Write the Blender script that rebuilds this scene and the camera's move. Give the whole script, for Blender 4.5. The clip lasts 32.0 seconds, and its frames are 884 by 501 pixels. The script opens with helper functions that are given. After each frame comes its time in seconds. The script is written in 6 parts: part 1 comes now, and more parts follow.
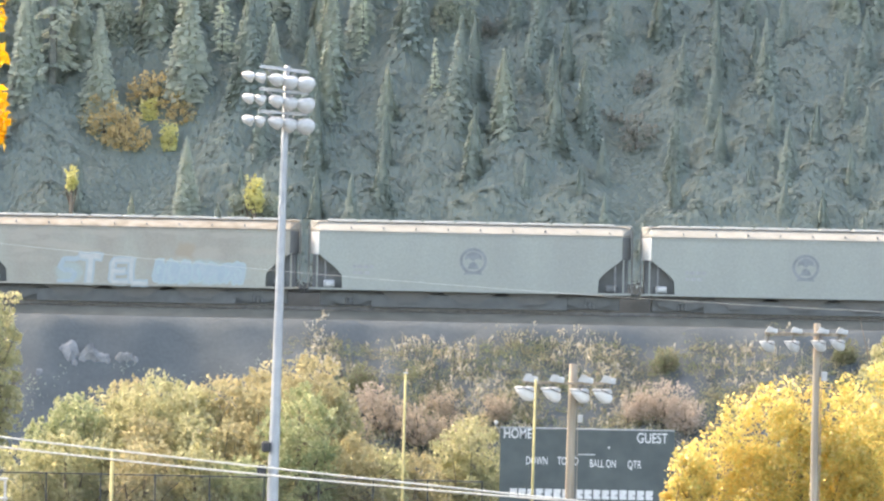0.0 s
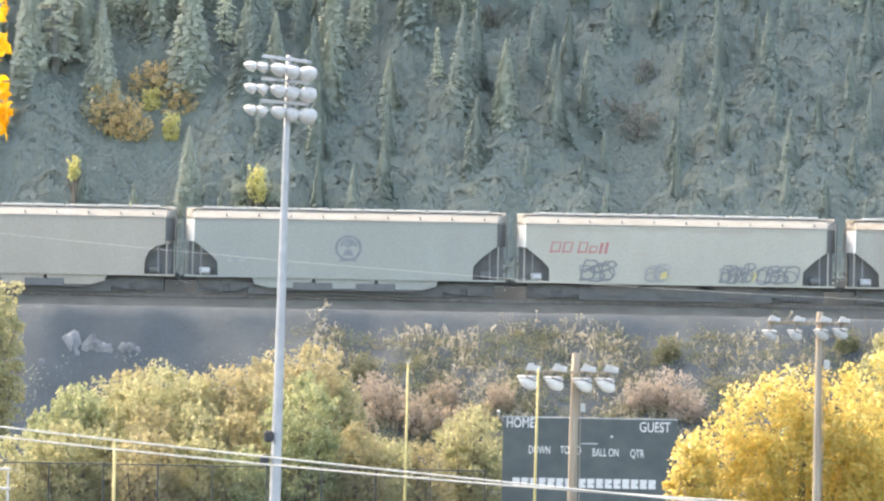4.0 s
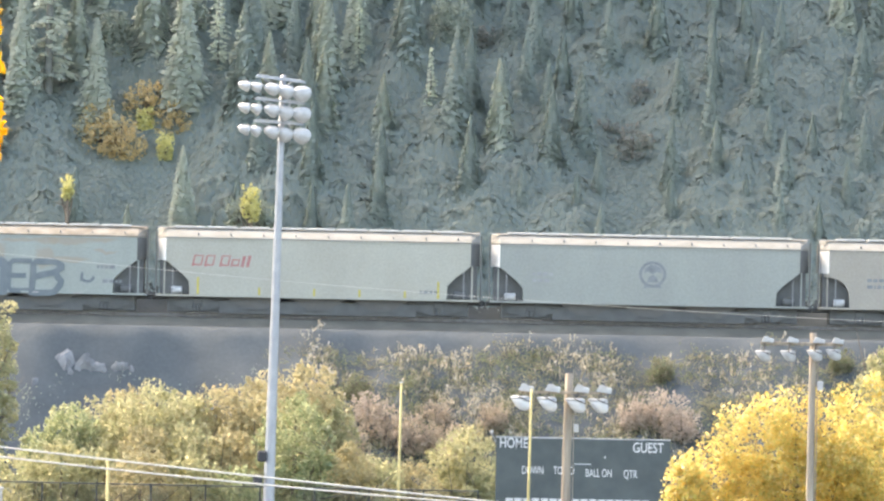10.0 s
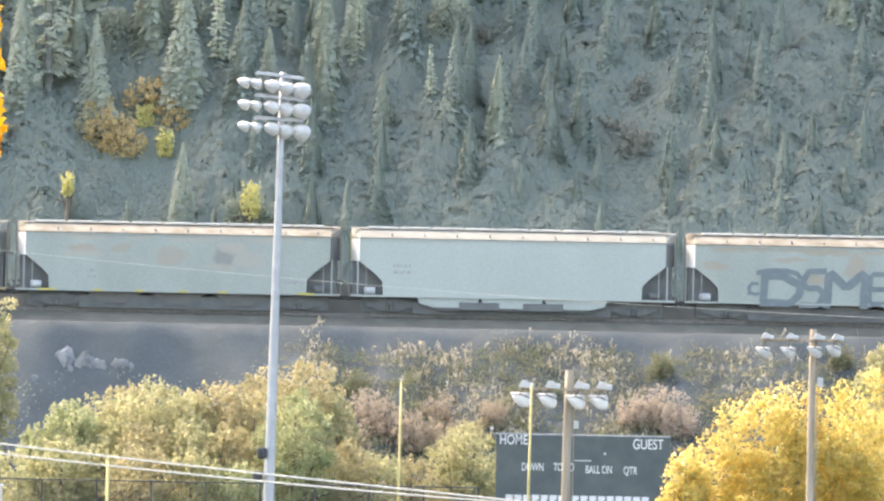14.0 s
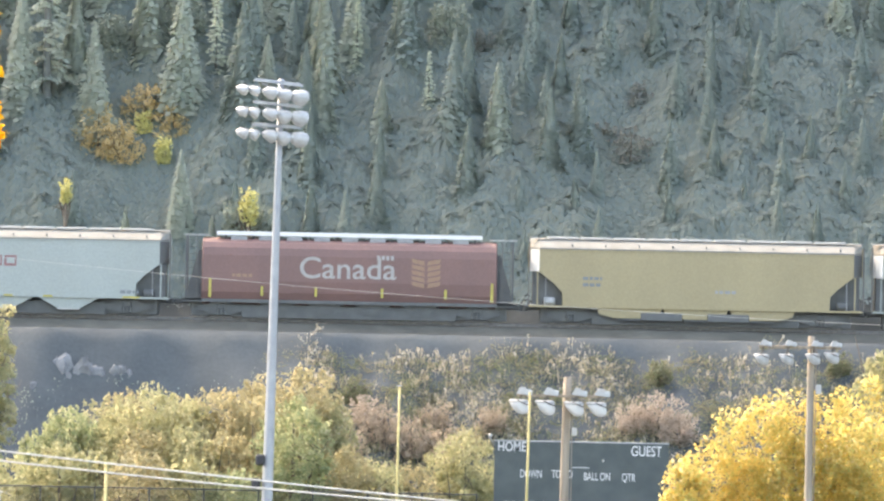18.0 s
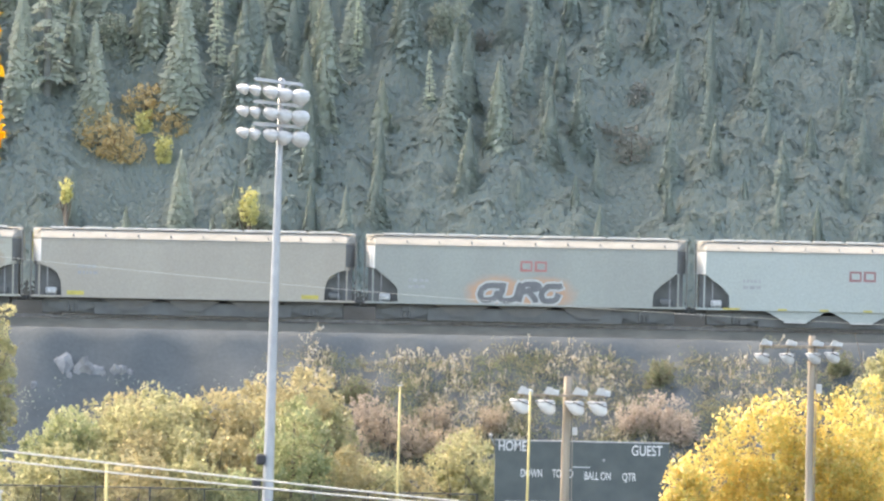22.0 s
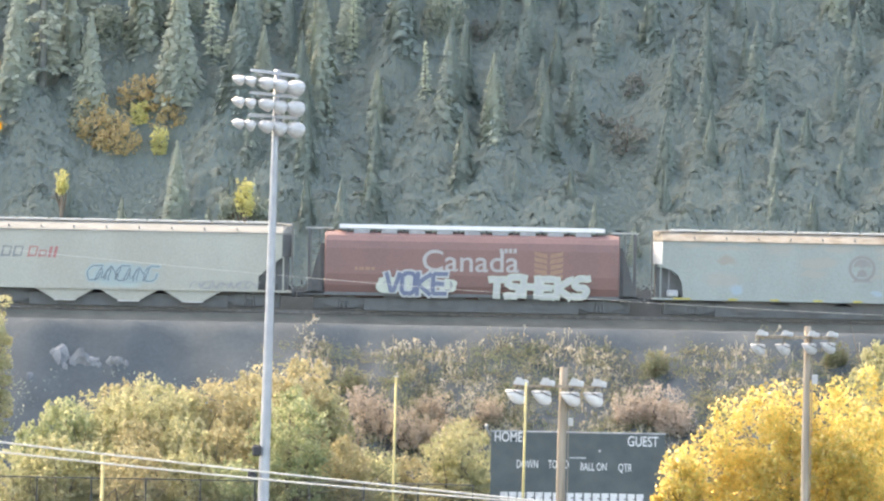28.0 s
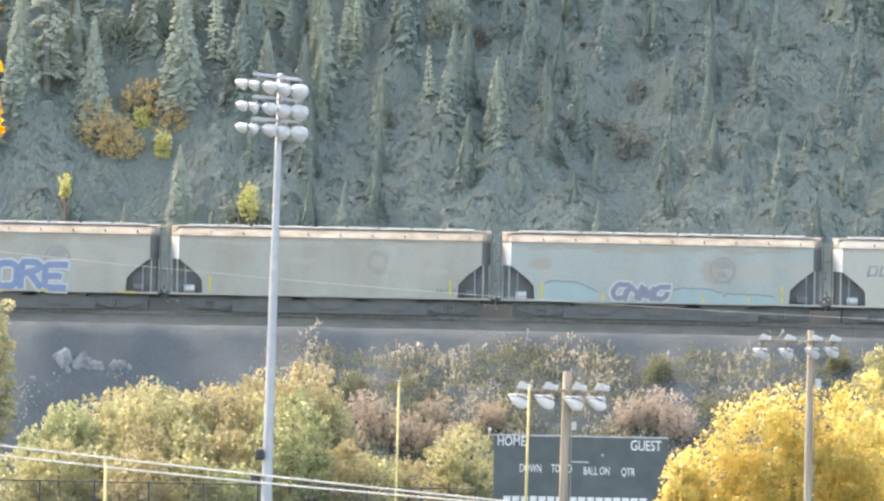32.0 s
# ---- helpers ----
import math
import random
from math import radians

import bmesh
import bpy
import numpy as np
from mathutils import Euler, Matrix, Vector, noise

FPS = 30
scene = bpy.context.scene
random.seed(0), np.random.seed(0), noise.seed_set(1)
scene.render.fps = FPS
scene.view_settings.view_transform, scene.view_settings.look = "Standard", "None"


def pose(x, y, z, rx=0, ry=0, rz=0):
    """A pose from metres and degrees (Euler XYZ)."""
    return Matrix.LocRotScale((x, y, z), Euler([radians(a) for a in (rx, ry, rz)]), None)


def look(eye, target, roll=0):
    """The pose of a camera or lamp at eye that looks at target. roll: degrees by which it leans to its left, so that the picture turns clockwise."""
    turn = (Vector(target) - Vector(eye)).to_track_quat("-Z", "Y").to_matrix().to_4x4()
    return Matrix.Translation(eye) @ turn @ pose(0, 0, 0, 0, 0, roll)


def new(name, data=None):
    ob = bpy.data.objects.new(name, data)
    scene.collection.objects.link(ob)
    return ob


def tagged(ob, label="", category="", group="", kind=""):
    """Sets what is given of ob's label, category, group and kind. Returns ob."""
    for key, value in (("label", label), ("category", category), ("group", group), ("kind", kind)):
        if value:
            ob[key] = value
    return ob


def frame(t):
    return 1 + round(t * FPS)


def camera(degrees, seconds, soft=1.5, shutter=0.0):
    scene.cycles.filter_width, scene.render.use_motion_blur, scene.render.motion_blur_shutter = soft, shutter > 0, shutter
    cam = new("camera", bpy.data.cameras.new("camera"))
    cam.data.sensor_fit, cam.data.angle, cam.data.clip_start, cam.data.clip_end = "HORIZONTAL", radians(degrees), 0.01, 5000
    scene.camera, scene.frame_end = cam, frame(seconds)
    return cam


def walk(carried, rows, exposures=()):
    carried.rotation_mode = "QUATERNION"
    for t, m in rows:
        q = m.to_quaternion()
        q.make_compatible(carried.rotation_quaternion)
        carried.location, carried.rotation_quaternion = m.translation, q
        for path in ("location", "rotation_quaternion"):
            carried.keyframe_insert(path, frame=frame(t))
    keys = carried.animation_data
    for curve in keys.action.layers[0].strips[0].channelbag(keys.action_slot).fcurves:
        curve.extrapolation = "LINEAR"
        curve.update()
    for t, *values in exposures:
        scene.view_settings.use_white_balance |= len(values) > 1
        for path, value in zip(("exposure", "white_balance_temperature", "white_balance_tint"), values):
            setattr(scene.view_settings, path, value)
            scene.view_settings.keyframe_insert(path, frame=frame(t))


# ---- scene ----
from mathutils import Vector as V3

# ---- camera: a long lens on a hillside across the playing field ----
cam = camera(6.71, 32.0, soft=2.35)
EYE = (0.0, 0.0, 17.65)
ROLL = 1.15
# seconds, yaw, pitch, roll (thousandths of a degree)
TURNS = [
    (0.0, 0.0, 0.0, -0),
    (0.5, 10.7, -17.0, 14),
    (1.0, 2.7, -39.4, 74),
    (1.5, -14.1, -49.3, 46),
    (2.0, 6.4, -73.7, 88),
    (2.5, 32.8, -72.1, 51),
    (3.0, 24.9, -69.8, 31),
    (3.5, 21.4, -87.1, 103),
    (5.5, -26.4, -46.1, 37),
    (6.0, -23.3, -35.3, 8),
    (6.5, -21.0, 20.9, 129),
    (7.0, -4.2, 78.8, 29),
    (7.5, -7.7, 86.9, 43),
    (8.0, -15.2, 79.1, 39),
    (8.5, -14.8, 63.7, 31),
    (9.0, -27.6, 72.7, 16),
    (9.5, -39.3, 80.3, 29),
    (10.0, -29.0, 72.7, -21),
    (10.5, -41.0, 59.9, 7),
    (11.0, -41.4, 72.2, -41),
    (11.5, -40.8, 67.9, -11),
    (12.0, -36.2, 52.4, 31),
    (12.5, -34.2, 30.6, -66),
    (13.0, -26.2, 32.6, -3),
    (13.5, -25.5, 31.8, -7),
    (14.0, -30.4, 47.3, 11),
    (14.5, -21.2, 29.6, -17),
    (16.5, -23.0, 54.4, 31),
    (17.0, -34.1, 71.3, -18),
    (17.5, -37.9, 102.8, 0),
    (18.0, -42.4, 100.0, 2),
    (18.5, -29.8, 101.2, -40),
    (19.0, -34.5, 93.3, -8),
    (19.5, -25.0, 96.8, 54),
    (20.0, -22.2, 94.5, 46),
    (20.5, -38.1, 118.8, -106),
    (21.0, -22.1, 125.1, -40),
    (21.5, -25.6, 129.5, -32),
    (22.0, -38.8, 96.3, 8),
    (22.5, -51.0, 108.2, -44),
    (23.0, -41.7, 105.8, 62),
    (23.5, -54.3, 122.9, -2),
    (24.0, -63.2, 114.3, -41),
    (24.5, -62.6, 123.8, 130),
    (25.0, -66.6, 96.9, 41),
    (25.5, -67.3, 97.6, 37),
    (27.5, -73.2, 19.7, 36),
    (28.0, -72.4, 27.8, 64),
    (28.5, -76.4, 6.6, 46),
    (29.0, -75.2, 25.5, -0),
    (29.5, -68.4, 44.4, 63),
    (30.0, -69.7, 50.3, 37),
    (30.5, -78.6, 47.5, 46),
    (31.0, -78.5, 54.9, 56),
    (31.5, -62.4, 53.0, 47),
    (32.0, -47.6, 57.8, 18),
]
walk(cam, [(t, pose(*EYE, 90 + p / 1000, 0, y / 1000) @ pose(0, 0, 0, 0, 0, ROLL - r / 1000)) for t, y, p, r in TURNS],
     exposures=[(t, 2.72 + d, 8300, 10) for t, d in ((0.0, 0.02), (9.0, 0.02), (12.0, 0.08), (14.0, 0.07), (17.5, -0.01), (25.0, -0.02), (32.0, 0.0))])

# ---- light: autumn sun behind the hill and to the west, hazy sky ----
SUN_TO = V3((-0.52, 0.47, 0.715)).normalized()
world = bpy.data.worlds.new("sky")
scene.world = world
world.use_nodes = True
wn = world.node_tree.nodes
wl = world.node_tree.links
sky = wn.new("ShaderNodeTexSky")
sky.sky_type = "NISHITA"
sky.sun_disc = False
sky.sun_elevation = math.asin(SUN_TO.z)
sky.sun_rotation = math.atan2(SUN_TO.x, SUN_TO.y)
sky.altitude = 1050
sky.air_density = 0.9
sky.dust_density = 6.0
sky.ozone_density = 0.4
wn["Background"].inputs["Strength"].default_value = 0.15
wl.new(sky.outputs[0], wn["Background"].inputs["Color"])
sun = new("sun", bpy.data.lights.new("sun", "SUN"))
sun.data.energy = 0.54
sun.data.angle = radians(2.0)
sun.data.color = (1.0, 0.95, 0.87)
sun.matrix_world = look((0, 0, 300), V3((0, 0, 300)) - SUN_TO)


# ---- materials ----
def node_mat(name):
    m = bpy.data.materials.new(name)
    m.use_nodes = True
    return m, m.node_tree.nodes, m.node_tree.links, m.node_tree.nodes["Principled BSDF"]


def surface(name, col, col2=None, rough=0.7, metal=0.0, scale=3.0, fine=40.0, bump=0.15, stretch=(1, 1, 1), jitter=0.0, spec=0.4):
    """Two-scale surface: broad stains mixing two colours, fine grain in value and relief."""
    m, n, l, b = node_mat(name)
    col2 = col2 or tuple(c * 0.75 for c in col)
    tc = n.new("ShaderNodeTexCoord")
    mp = n.new("ShaderNodeMapping")
    mp.inputs["Scale"].default_value = stretch
    l.new(tc.outputs["Object"], mp.inputs["Vector"])
    oi = n.new("ShaderNodeObjectInfo")
    mul = n.new("ShaderNodeMath")
    mul.operation = "MULTIPLY"
    mul.inputs[1].default_value = 50.0
    l.new(oi.outputs["Random"], mul.inputs[0])
    a = n.new("ShaderNodeTexNoise")
    a.noise_dimensions = "4D"
    a.inputs["Scale"].default_value = scale
    a.inputs["Detail"].default_value = 5
    l.new(mp.outputs[0], a.inputs["Vector"])
    l.new(mul.outputs[0], a.inputs["W"])
    r = n.new("ShaderNodeValToRGB")
    r.color_ramp.elements[0].position, r.color_ramp.elements[1].position = 0.35, 0.68
    r.color_ramp.elements[0].color, r.color_ramp.elements[1].color = (*col2, 1), (*col, 1)
    l.new(a.outputs["Fac"], r.inputs["Fac"])
    f = n.new("ShaderNodeTexNoise")
    f.inputs["Scale"].default_value = fine
    f.inputs["Detail"].default_value = 4
    l.new(tc.outputs["Object"], f.inputs["Vector"])
    hs = n.new("ShaderNodeHueSaturation")
    mr = n.new("ShaderNodeMapRange")
    mr.inputs["To Min"].default_value, mr.inputs["To Max"].default_value = 0.82, 1.15
    l.new(f.outputs["Fac"], mr.inputs["Value"])
    if jitter:
        jr = n.new("ShaderNodeMapRange")
        jr.inputs["To Min"].default_value, jr.inputs["To Max"].default_value = 1 - jitter, 1 + jitter
        l.new(oi.outputs["Random"], jr.inputs["Value"])
        mm = n.new("ShaderNodeMath")
        mm.operation = "MULTIPLY"
        l.new(mr.outputs[0], mm.inputs[0])
        l.new(jr.outputs[0], mm.inputs[1])
        l.new(mm.outputs[0], hs.inputs["Value"])
    else:
        l.new(mr.outputs[0], hs.inputs["Value"])
    l.new(r.outputs["Color"], hs.inputs["Color"])
    l.new(hs.outputs[0], b.inputs["Base Color"])
    bp = n.new("ShaderNodeBump")
    bp.inputs["Strength"].default_value = bump
    bp.inputs["Distance"].default_value = 0.02
    l.new(f.outputs["Fac"], bp.inputs["Height"])
    l.new(bp.outputs[0], b.inputs["Normal"])
    b.inputs["Roughness"].default_value = rough
    b.inputs["Metallic"].default_value = metal
    b.inputs["Specular IOR Level"].default_value = spec
    return m


def foliage(name, cols, through_light=0.35, rough=0.6, sheen=0.0, gloss=0.3, patch=0.45):
    """Leaves: each leaf takes its own tint; thin, so part of the light passes through."""
    m, n, l, b = node_mat(name)
    g = n.new("ShaderNodeNewGeometry")
    r = n.new("ShaderNodeValToRGB")
    e = r.color_ramp.elements
    while len(e) < len(cols):
        e.new(0.5)
    for i, c in enumerate(cols):
        e[i].position = i / (len(cols) - 1)
        e[i].color = (*c, 1)
    tc = n.new("ShaderNodeTexCoord")
    nz = n.new("ShaderNodeTexNoise")
    nz.inputs["Scale"].default_value = 0.55
    nz.inputs["Detail"].default_value = 3
    l.new(tc.outputs["Object"], nz.inputs["Vector"])
    mx = n.new("ShaderNodeMath")
    mx.operation = "MULTIPLY_ADD"
    mx.inputs[1].default_value = 1 - patch
    l.new(g.outputs["Random Per Island"], mx.inputs[0])
    ms = n.new("ShaderNodeMapRange")
    ms.inputs["From Min"].default_value, ms.inputs["From Max"].default_value = 0.3, 0.7
    ms.inputs["To Min"].default_value, ms.inputs["To Max"].default_value = 0.0, patch
    l.new(nz.outputs["Fac"], ms.inputs["Value"])
    l.new(ms.outputs[0], mx.inputs[2])
    l.new(mx.outputs[0], r.inputs["Fac"])
    l.new(r.outputs["Color"], b.inputs["Base Color"])
    b.inputs["Roughness"].default_value = rough
    b.inputs["Specular IOR Level"].default_value = gloss
    if sheen:
        b.inputs["Sheen Weight"].default_value = sheen
        b.inputs["Sheen Roughness"].default_value = 0.5
        b.inputs["Sheen Tint"].default_value = (0.9, 0.97, 1.0, 1)
    t = n.new("ShaderNodeBsdfTranslucent")
    l.new(r.outputs["Color"], t.inputs["Color"])
    mix = n.new("ShaderNodeMixShader")
    mix.inputs["Fac"].default_value = through_light
    l.new(b.outputs[0], mix.inputs[1])
    l.new(t.outputs[0], mix.inputs[2])
    l.new(mix.outputs[0], n["Material Output"].inputs["Surface"])
    return m


def painted(m, spots):
    """A copy of a car's paint with soft-edged rust, fading or spray on it: x, z, half length, half height, colour, strength."""
    m = m.copy()
    n, l = m.node_tree.nodes, m.node_tree.links
    b = n["Principled BSDF"]
    col = b.inputs["Base Color"].links[0].from_socket
    tc = n.new("ShaderNodeTexCoord")
    nz = n.new("ShaderNodeTexNoise")
    nz.inputs["Scale"].default_value = 1.6
    nz.inputs["Detail"].default_value = 5
    l.new(tc.outputs["Object"], nz.inputs["Vector"])
    wob = n.new("ShaderNodeVectorMath")
    wob.operation = "MULTIPLY_ADD"
    wob.inputs[1].default_value = (0.9, 0.0, 0.5)
    l.new(nz.outputs["Color"], wob.inputs[0])
    l.new(tc.outputs["Object"], wob.inputs[2])
    for x, z, rx, rz, c, strength in spots:
        v = n.new("ShaderNodeVectorMath")
        v.operation = "MULTIPLY_ADD"
        v.inputs[1].default_value = (1 / rx, 0, 1 / rz)
        v.inputs[2].default_value = (-(x + 0.45) / rx, 0, -(z + 0.25) / rz)
        l.new(wob.outputs[0], v.inputs[0])
        ln = n.new("ShaderNodeVectorMath")
        ln.operation = "LENGTH"
        l.new(v.outputs[0], ln.inputs[0])
        mr = n.new("ShaderNodeMapRange")
        mr.interpolation_type = "SMOOTHSTEP"
        mr.inputs["From Min"].default_value, mr.inputs["From Max"].default_value = 0.6, 1.15
        mr.inputs["To Min"].default_value, mr.inputs["To Max"].default_value = strength, 0.0
        l.new(ln.outputs["Value"], mr.inputs["Value"])
        mx = n.new("ShaderNodeMix")
        mx.data_type = "RGBA"
        mx.inputs[7].default_value = (*c, 1)
        l.new(mr.outputs[0], mx.inputs[0])
        l.new(col, mx.inputs[6])
        col = mx.outputs[2]
    l.new(col, b.inputs["Base Color"])
    return m


M = {}
# the blue-grey of the shaded bank is put into the earth's colour
M["earth"] = surface("shaded_earth", (0.116, 0.129, 0.134), (0.094, 0.105, 0.110), 0.95, scale=0.55, fine=5, bump=1.0, spec=0.1)
# earth darkened as if shaded, so that the gaps between the cars look dark
M["gap_earth"] = surface("gap_shade_earth", (0.086, 0.090, 0.084), (0.061, 0.065, 0.059), 0.95, scale=0.8, fine=9, bump=0.8, spec=0.1)
# near-white cream with sunlight put into the colour, for end sheets and a running board
M["sunlit_cream"] = surface("sunlit_end_sheet", (0.846, 0.842, 0.823), (0.816, 0.808, 0.773), 0.55, scale=1.5, bump=0.03)
M["p_teal"] = surface("faded_teal_grey_car_paint", (0.344, 0.381, 0.352), (0.306, 0.337, 0.308), 0.6, scale=0.6, fine=9, bump=0.05, stretch=(1, 1, 0.35))
# hillside ground paled to the tone of haze
M["brush"] = surface("haze_toned_brush", (0.285, 0.334, 0.292), (0.241, 0.284, 0.248), 0.95, scale=0.3, fine=3, bump=0.5, spec=0.1)
M["ballast"] = surface("ballast_stone", (0.154, 0.154, 0.133), (0.107, 0.109, 0.096), 0.95, scale=0.8, fine=14, bump=0.8, spec=0.1)
M["rail"] = surface("rail_steel", (0.250, 0.238, 0.227), (0.160, 0.158, 0.150), 0.6, 0.5, scale=4)
M["bark"] = surface("bark", (0.246, 0.203, 0.160), (0.116, 0.094, 0.072), 0.95, scale=4, fine=25, bump=0.8, stretch=(1, 1, 0.25))
M["pale_bark"] = surface("pale_bark", (0.648, 0.609, 0.536), (0.319, 0.290, 0.246), 0.9, scale=4, fine=25, bump=0.5, stretch=(1, 1, 2))
M["galv"] = surface("galvanized_steel", (0.420, 0.438, 0.455), (0.337, 0.353, 0.379), 0.45, 0.35, scale=2, fine=30, bump=0.05)
M["lamp_white"] = surface("lamp_enamel", (0.532, 0.532, 0.521), (0.448, 0.448, 0.435), 0.4, 0.0, scale=5, bump=0.03)
# lighter copy of the lamp enamel, so that shaded bowls look lit
M["lamp_bowl"] = surface("lit_bowl_enamel", (0.770, 0.768, 0.759), (0.746, 0.742, 0.729), 0.4, 0.0, scale=5, bump=0.03)
M["lamp_glass"] = surface("lamp_glass", (0.816, 0.813, 0.784), (0.773, 0.762, 0.701), 0.12, 0.0, scale=5, bump=0.0)
M["lamp_box"] = surface("ballast_box_grey", (0.609, 0.623, 0.623), (0.435, 0.450, 0.450), 0.5, 0.2, scale=5, bump=0.05)
M["pole_wood"] = surface("weathered_pole_wood", (0.405, 0.345, 0.268), (0.243, 0.198, 0.152), 0.9, scale=2, fine=30, bump=0.6, stretch=(3, 3, 0.2))
M["yellow"] = surface("yellow_enamel", (0.588, 0.495, 0.210), (0.485, 0.399, 0.179), 0.5, scale=3, bump=0.05)
M["board"] = surface("scoreboard_panel", (0.100, 0.120, 0.118), (0.075, 0.092, 0.092), 0.55, scale=1.2, bump=0.03)
M["board_frame"] = surface("scoreboard_frame", (0.435, 0.464, 0.478), None, 0.5, 0.3)
M["white_letter"] = surface("white_lettering", (0.731, 0.731, 0.724), (0.637, 0.637, 0.622), 0.6, scale=6, bump=0.02)
M["wire"] = surface("pale_wire", (0.637, 0.622, 0.567), (0.526, 0.504, 0.452), 0.4, 0.2, bump=0.02)
M["fence"] = surface("dark_fence", (0.072, 0.080, 0.080), None, 0.6, 0.3)
M["rock"] = surface("pale_rock", (0.275, 0.283, 0.286), (0.180, 0.186, 0.198), 0.9, scale=2, bump=0.5)
M["black"] = surface("black_plastic", (0.043, 0.043, 0.048), None, 0.5)

# train paints
M["p_bluegrey"] = surface("bluegrey_car_paint", (0.323, 0.346, 0.315), (0.294, 0.310, 0.285), 0.5, scale=0.5, fine=9, bump=0.03, stretch=(1, 1, 0.35))
M["p_pale"] = surface("pale_blue_car_paint", (0.389, 0.432, 0.409), (0.363, 0.399, 0.374), 0.45, scale=0.4, fine=9, bump=0.03, stretch=(1, 1, 0.35))
M["p_beige"] = surface("weathered_grey_car_paint", (0.366, 0.369, 0.320), (0.319, 0.297, 0.253), 0.6, scale=0.6, fine=9, bump=0.05, stretch=(1, 1, 0.35))
M["p_warm"] = surface("warm_grey_car_paint", (0.386, 0.361, 0.307), (0.358, 0.329, 0.280), 0.55, scale=0.5, fine=9, bump=0.03, stretch=(1, 1, 0.35))
M["p_white"] = surface("off_white_car_paint", (0.425, 0.426, 0.366), (0.388, 0.380, 0.323), 0.5, scale=0.5, fine=9, bump=0.03, stretch=(1, 1, 0.35))
M["p_tan"] = surface("tan_car_paint", (0.402, 0.335, 0.200), (0.368, 0.306, 0.184), 0.55, scale=0.5, fine=9, bump=0.03, stretch=(1, 1, 0.35))
M["p_red"] = surface("faded_red_car_paint", (0.252, 0.146, 0.130), (0.220, 0.134, 0.122), 0.55, scale=0.5, fine=9, bump=0.03, stretch=(1, 1, 0.35))
# lightened to stand for sun glints along the top of the roofs
M["roof_metal"] = surface("galvanized_roof_walk", (0.559, 0.559, 0.527), (0.442, 0.436, 0.410), 0.5, 0.1, scale=3, bump=0.1)
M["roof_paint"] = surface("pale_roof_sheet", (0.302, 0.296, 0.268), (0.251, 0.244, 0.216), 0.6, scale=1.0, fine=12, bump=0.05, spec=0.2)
M["roof_rusty"] = surface("rust-streaked roof sheet", (0.315, 0.292, 0.250), (0.205, 0.176, 0.138), 0.7, scale=1.2, fine=12, bump=0.05, spec=0.2)
# grime together with the shade under and inside the cars, in one dark tone
M["under"] = surface("grimy_shaded_underframe", (0.165, 0.172, 0.170), (0.135, 0.141, 0.140), 0.85, scale=2, bump=0.2)
M["under_brown"] = surface("rusty_hopper_bay", (0.178, 0.174, 0.164), (0.150, 0.148, 0.140), 0.85, scale=2, bump=0.2)
M["steel"] = surface("worn_wheel_steel", (0.191, 0.174, 0.157), (0.087, 0.078, 0.070), 0.45, 0.7, scale=4)
M["mark_dark"] = surface("dark_marking", (0.249, 0.271, 0.283), None, 0.7, bump=0.02)
M["mark_grey"] = surface("faded_marking", (0.373, 0.384, 0.384), None, 0.7, bump=0.02)
M["mark_red"] = surface("red_marking", (0.452, 0.169, 0.162), (0.400, 0.195, 0.187), 0.7, scale=3, bump=0.02)
M["mark_maroon"] = surface("dark_red_marking", (0.348, 0.174, 0.174), None, 0.7, bump=0.02)
M["mark_white"] = surface("faded_white_marking", (0.440, 0.422, 0.400), (0.370, 0.352, 0.330), 0.7, bump=0.02)
M["mark_wheat"] = surface("faded_wheat_marking", (0.359, 0.240, 0.155), (0.330, 0.198, 0.143), 0.7, bump=0.02)
M["mark_yellow"] = surface("yellow_reflector", (0.574, 0.487, 0.128), None, 0.5, bump=0.02)
# paled towards blue-grey: the hill's haze is put into the leaf colour
M["under_growth"] = foliage("hillside_undergrowth", [(0.258, 0.325, 0.313), (0.294, 0.347, 0.317), (0.335, 0.369, 0.317), (0.284, 0.350, 0.334), (0.366, 0.386, 0.313)], 0.5, sheen=0.1, gloss=0.08)
# spray colours are mixed towards the car paint, with haze put into them
M["g_blue"] = surface("spray_blue", (0.317, 0.390, 0.429), (0.371, 0.430, 0.451), 0.7, scale=3, bump=0.02)
M["g_cyan"] = surface("spray_cyan", (0.335, 0.435, 0.447), (0.380, 0.457, 0.460), 0.7, scale=1.5, bump=0.02)
M["g_navy"] = surface("spray_navy", (0.135, 0.160, 0.235), (0.17, 0.195, 0.265), 0.7, scale=3, bump=0.02)
M["g_slate"] = surface("spray_slate_blue", (0.143, 0.176, 0.193), (0.184, 0.215, 0.226), 0.7, scale=2, bump=0.02)
M["g_royal"] = surface("spray_royal_blue", (0.165, 0.215, 0.345), (0.215, 0.265, 0.375), 0.7, scale=3, bump=0.02)
M["g_teal"] = surface("spray_teal", (0.312, 0.405, 0.396), (0.290, 0.374, 0.364), 0.7, scale=1.5, bump=0.02)
M["mark_worn"] = surface("worn_badge", (0.262, 0.258, 0.240), (0.296, 0.290, 0.268), 0.7, scale=2, bump=0.02)
M["g_mauve"] = surface("spray_mauve", (0.235, 0.245, 0.290), (0.200, 0.212, 0.262), 0.7, scale=3, bump=0.02)
M["g_white"] = surface("spray_white", (0.493, 0.503, 0.483), (0.424, 0.439, 0.426), 0.7, scale=3, bump=0.02)
M["g_black"] = surface("spray_black", (0.191, 0.196, 0.200), None, 0.7, bump=0.02)
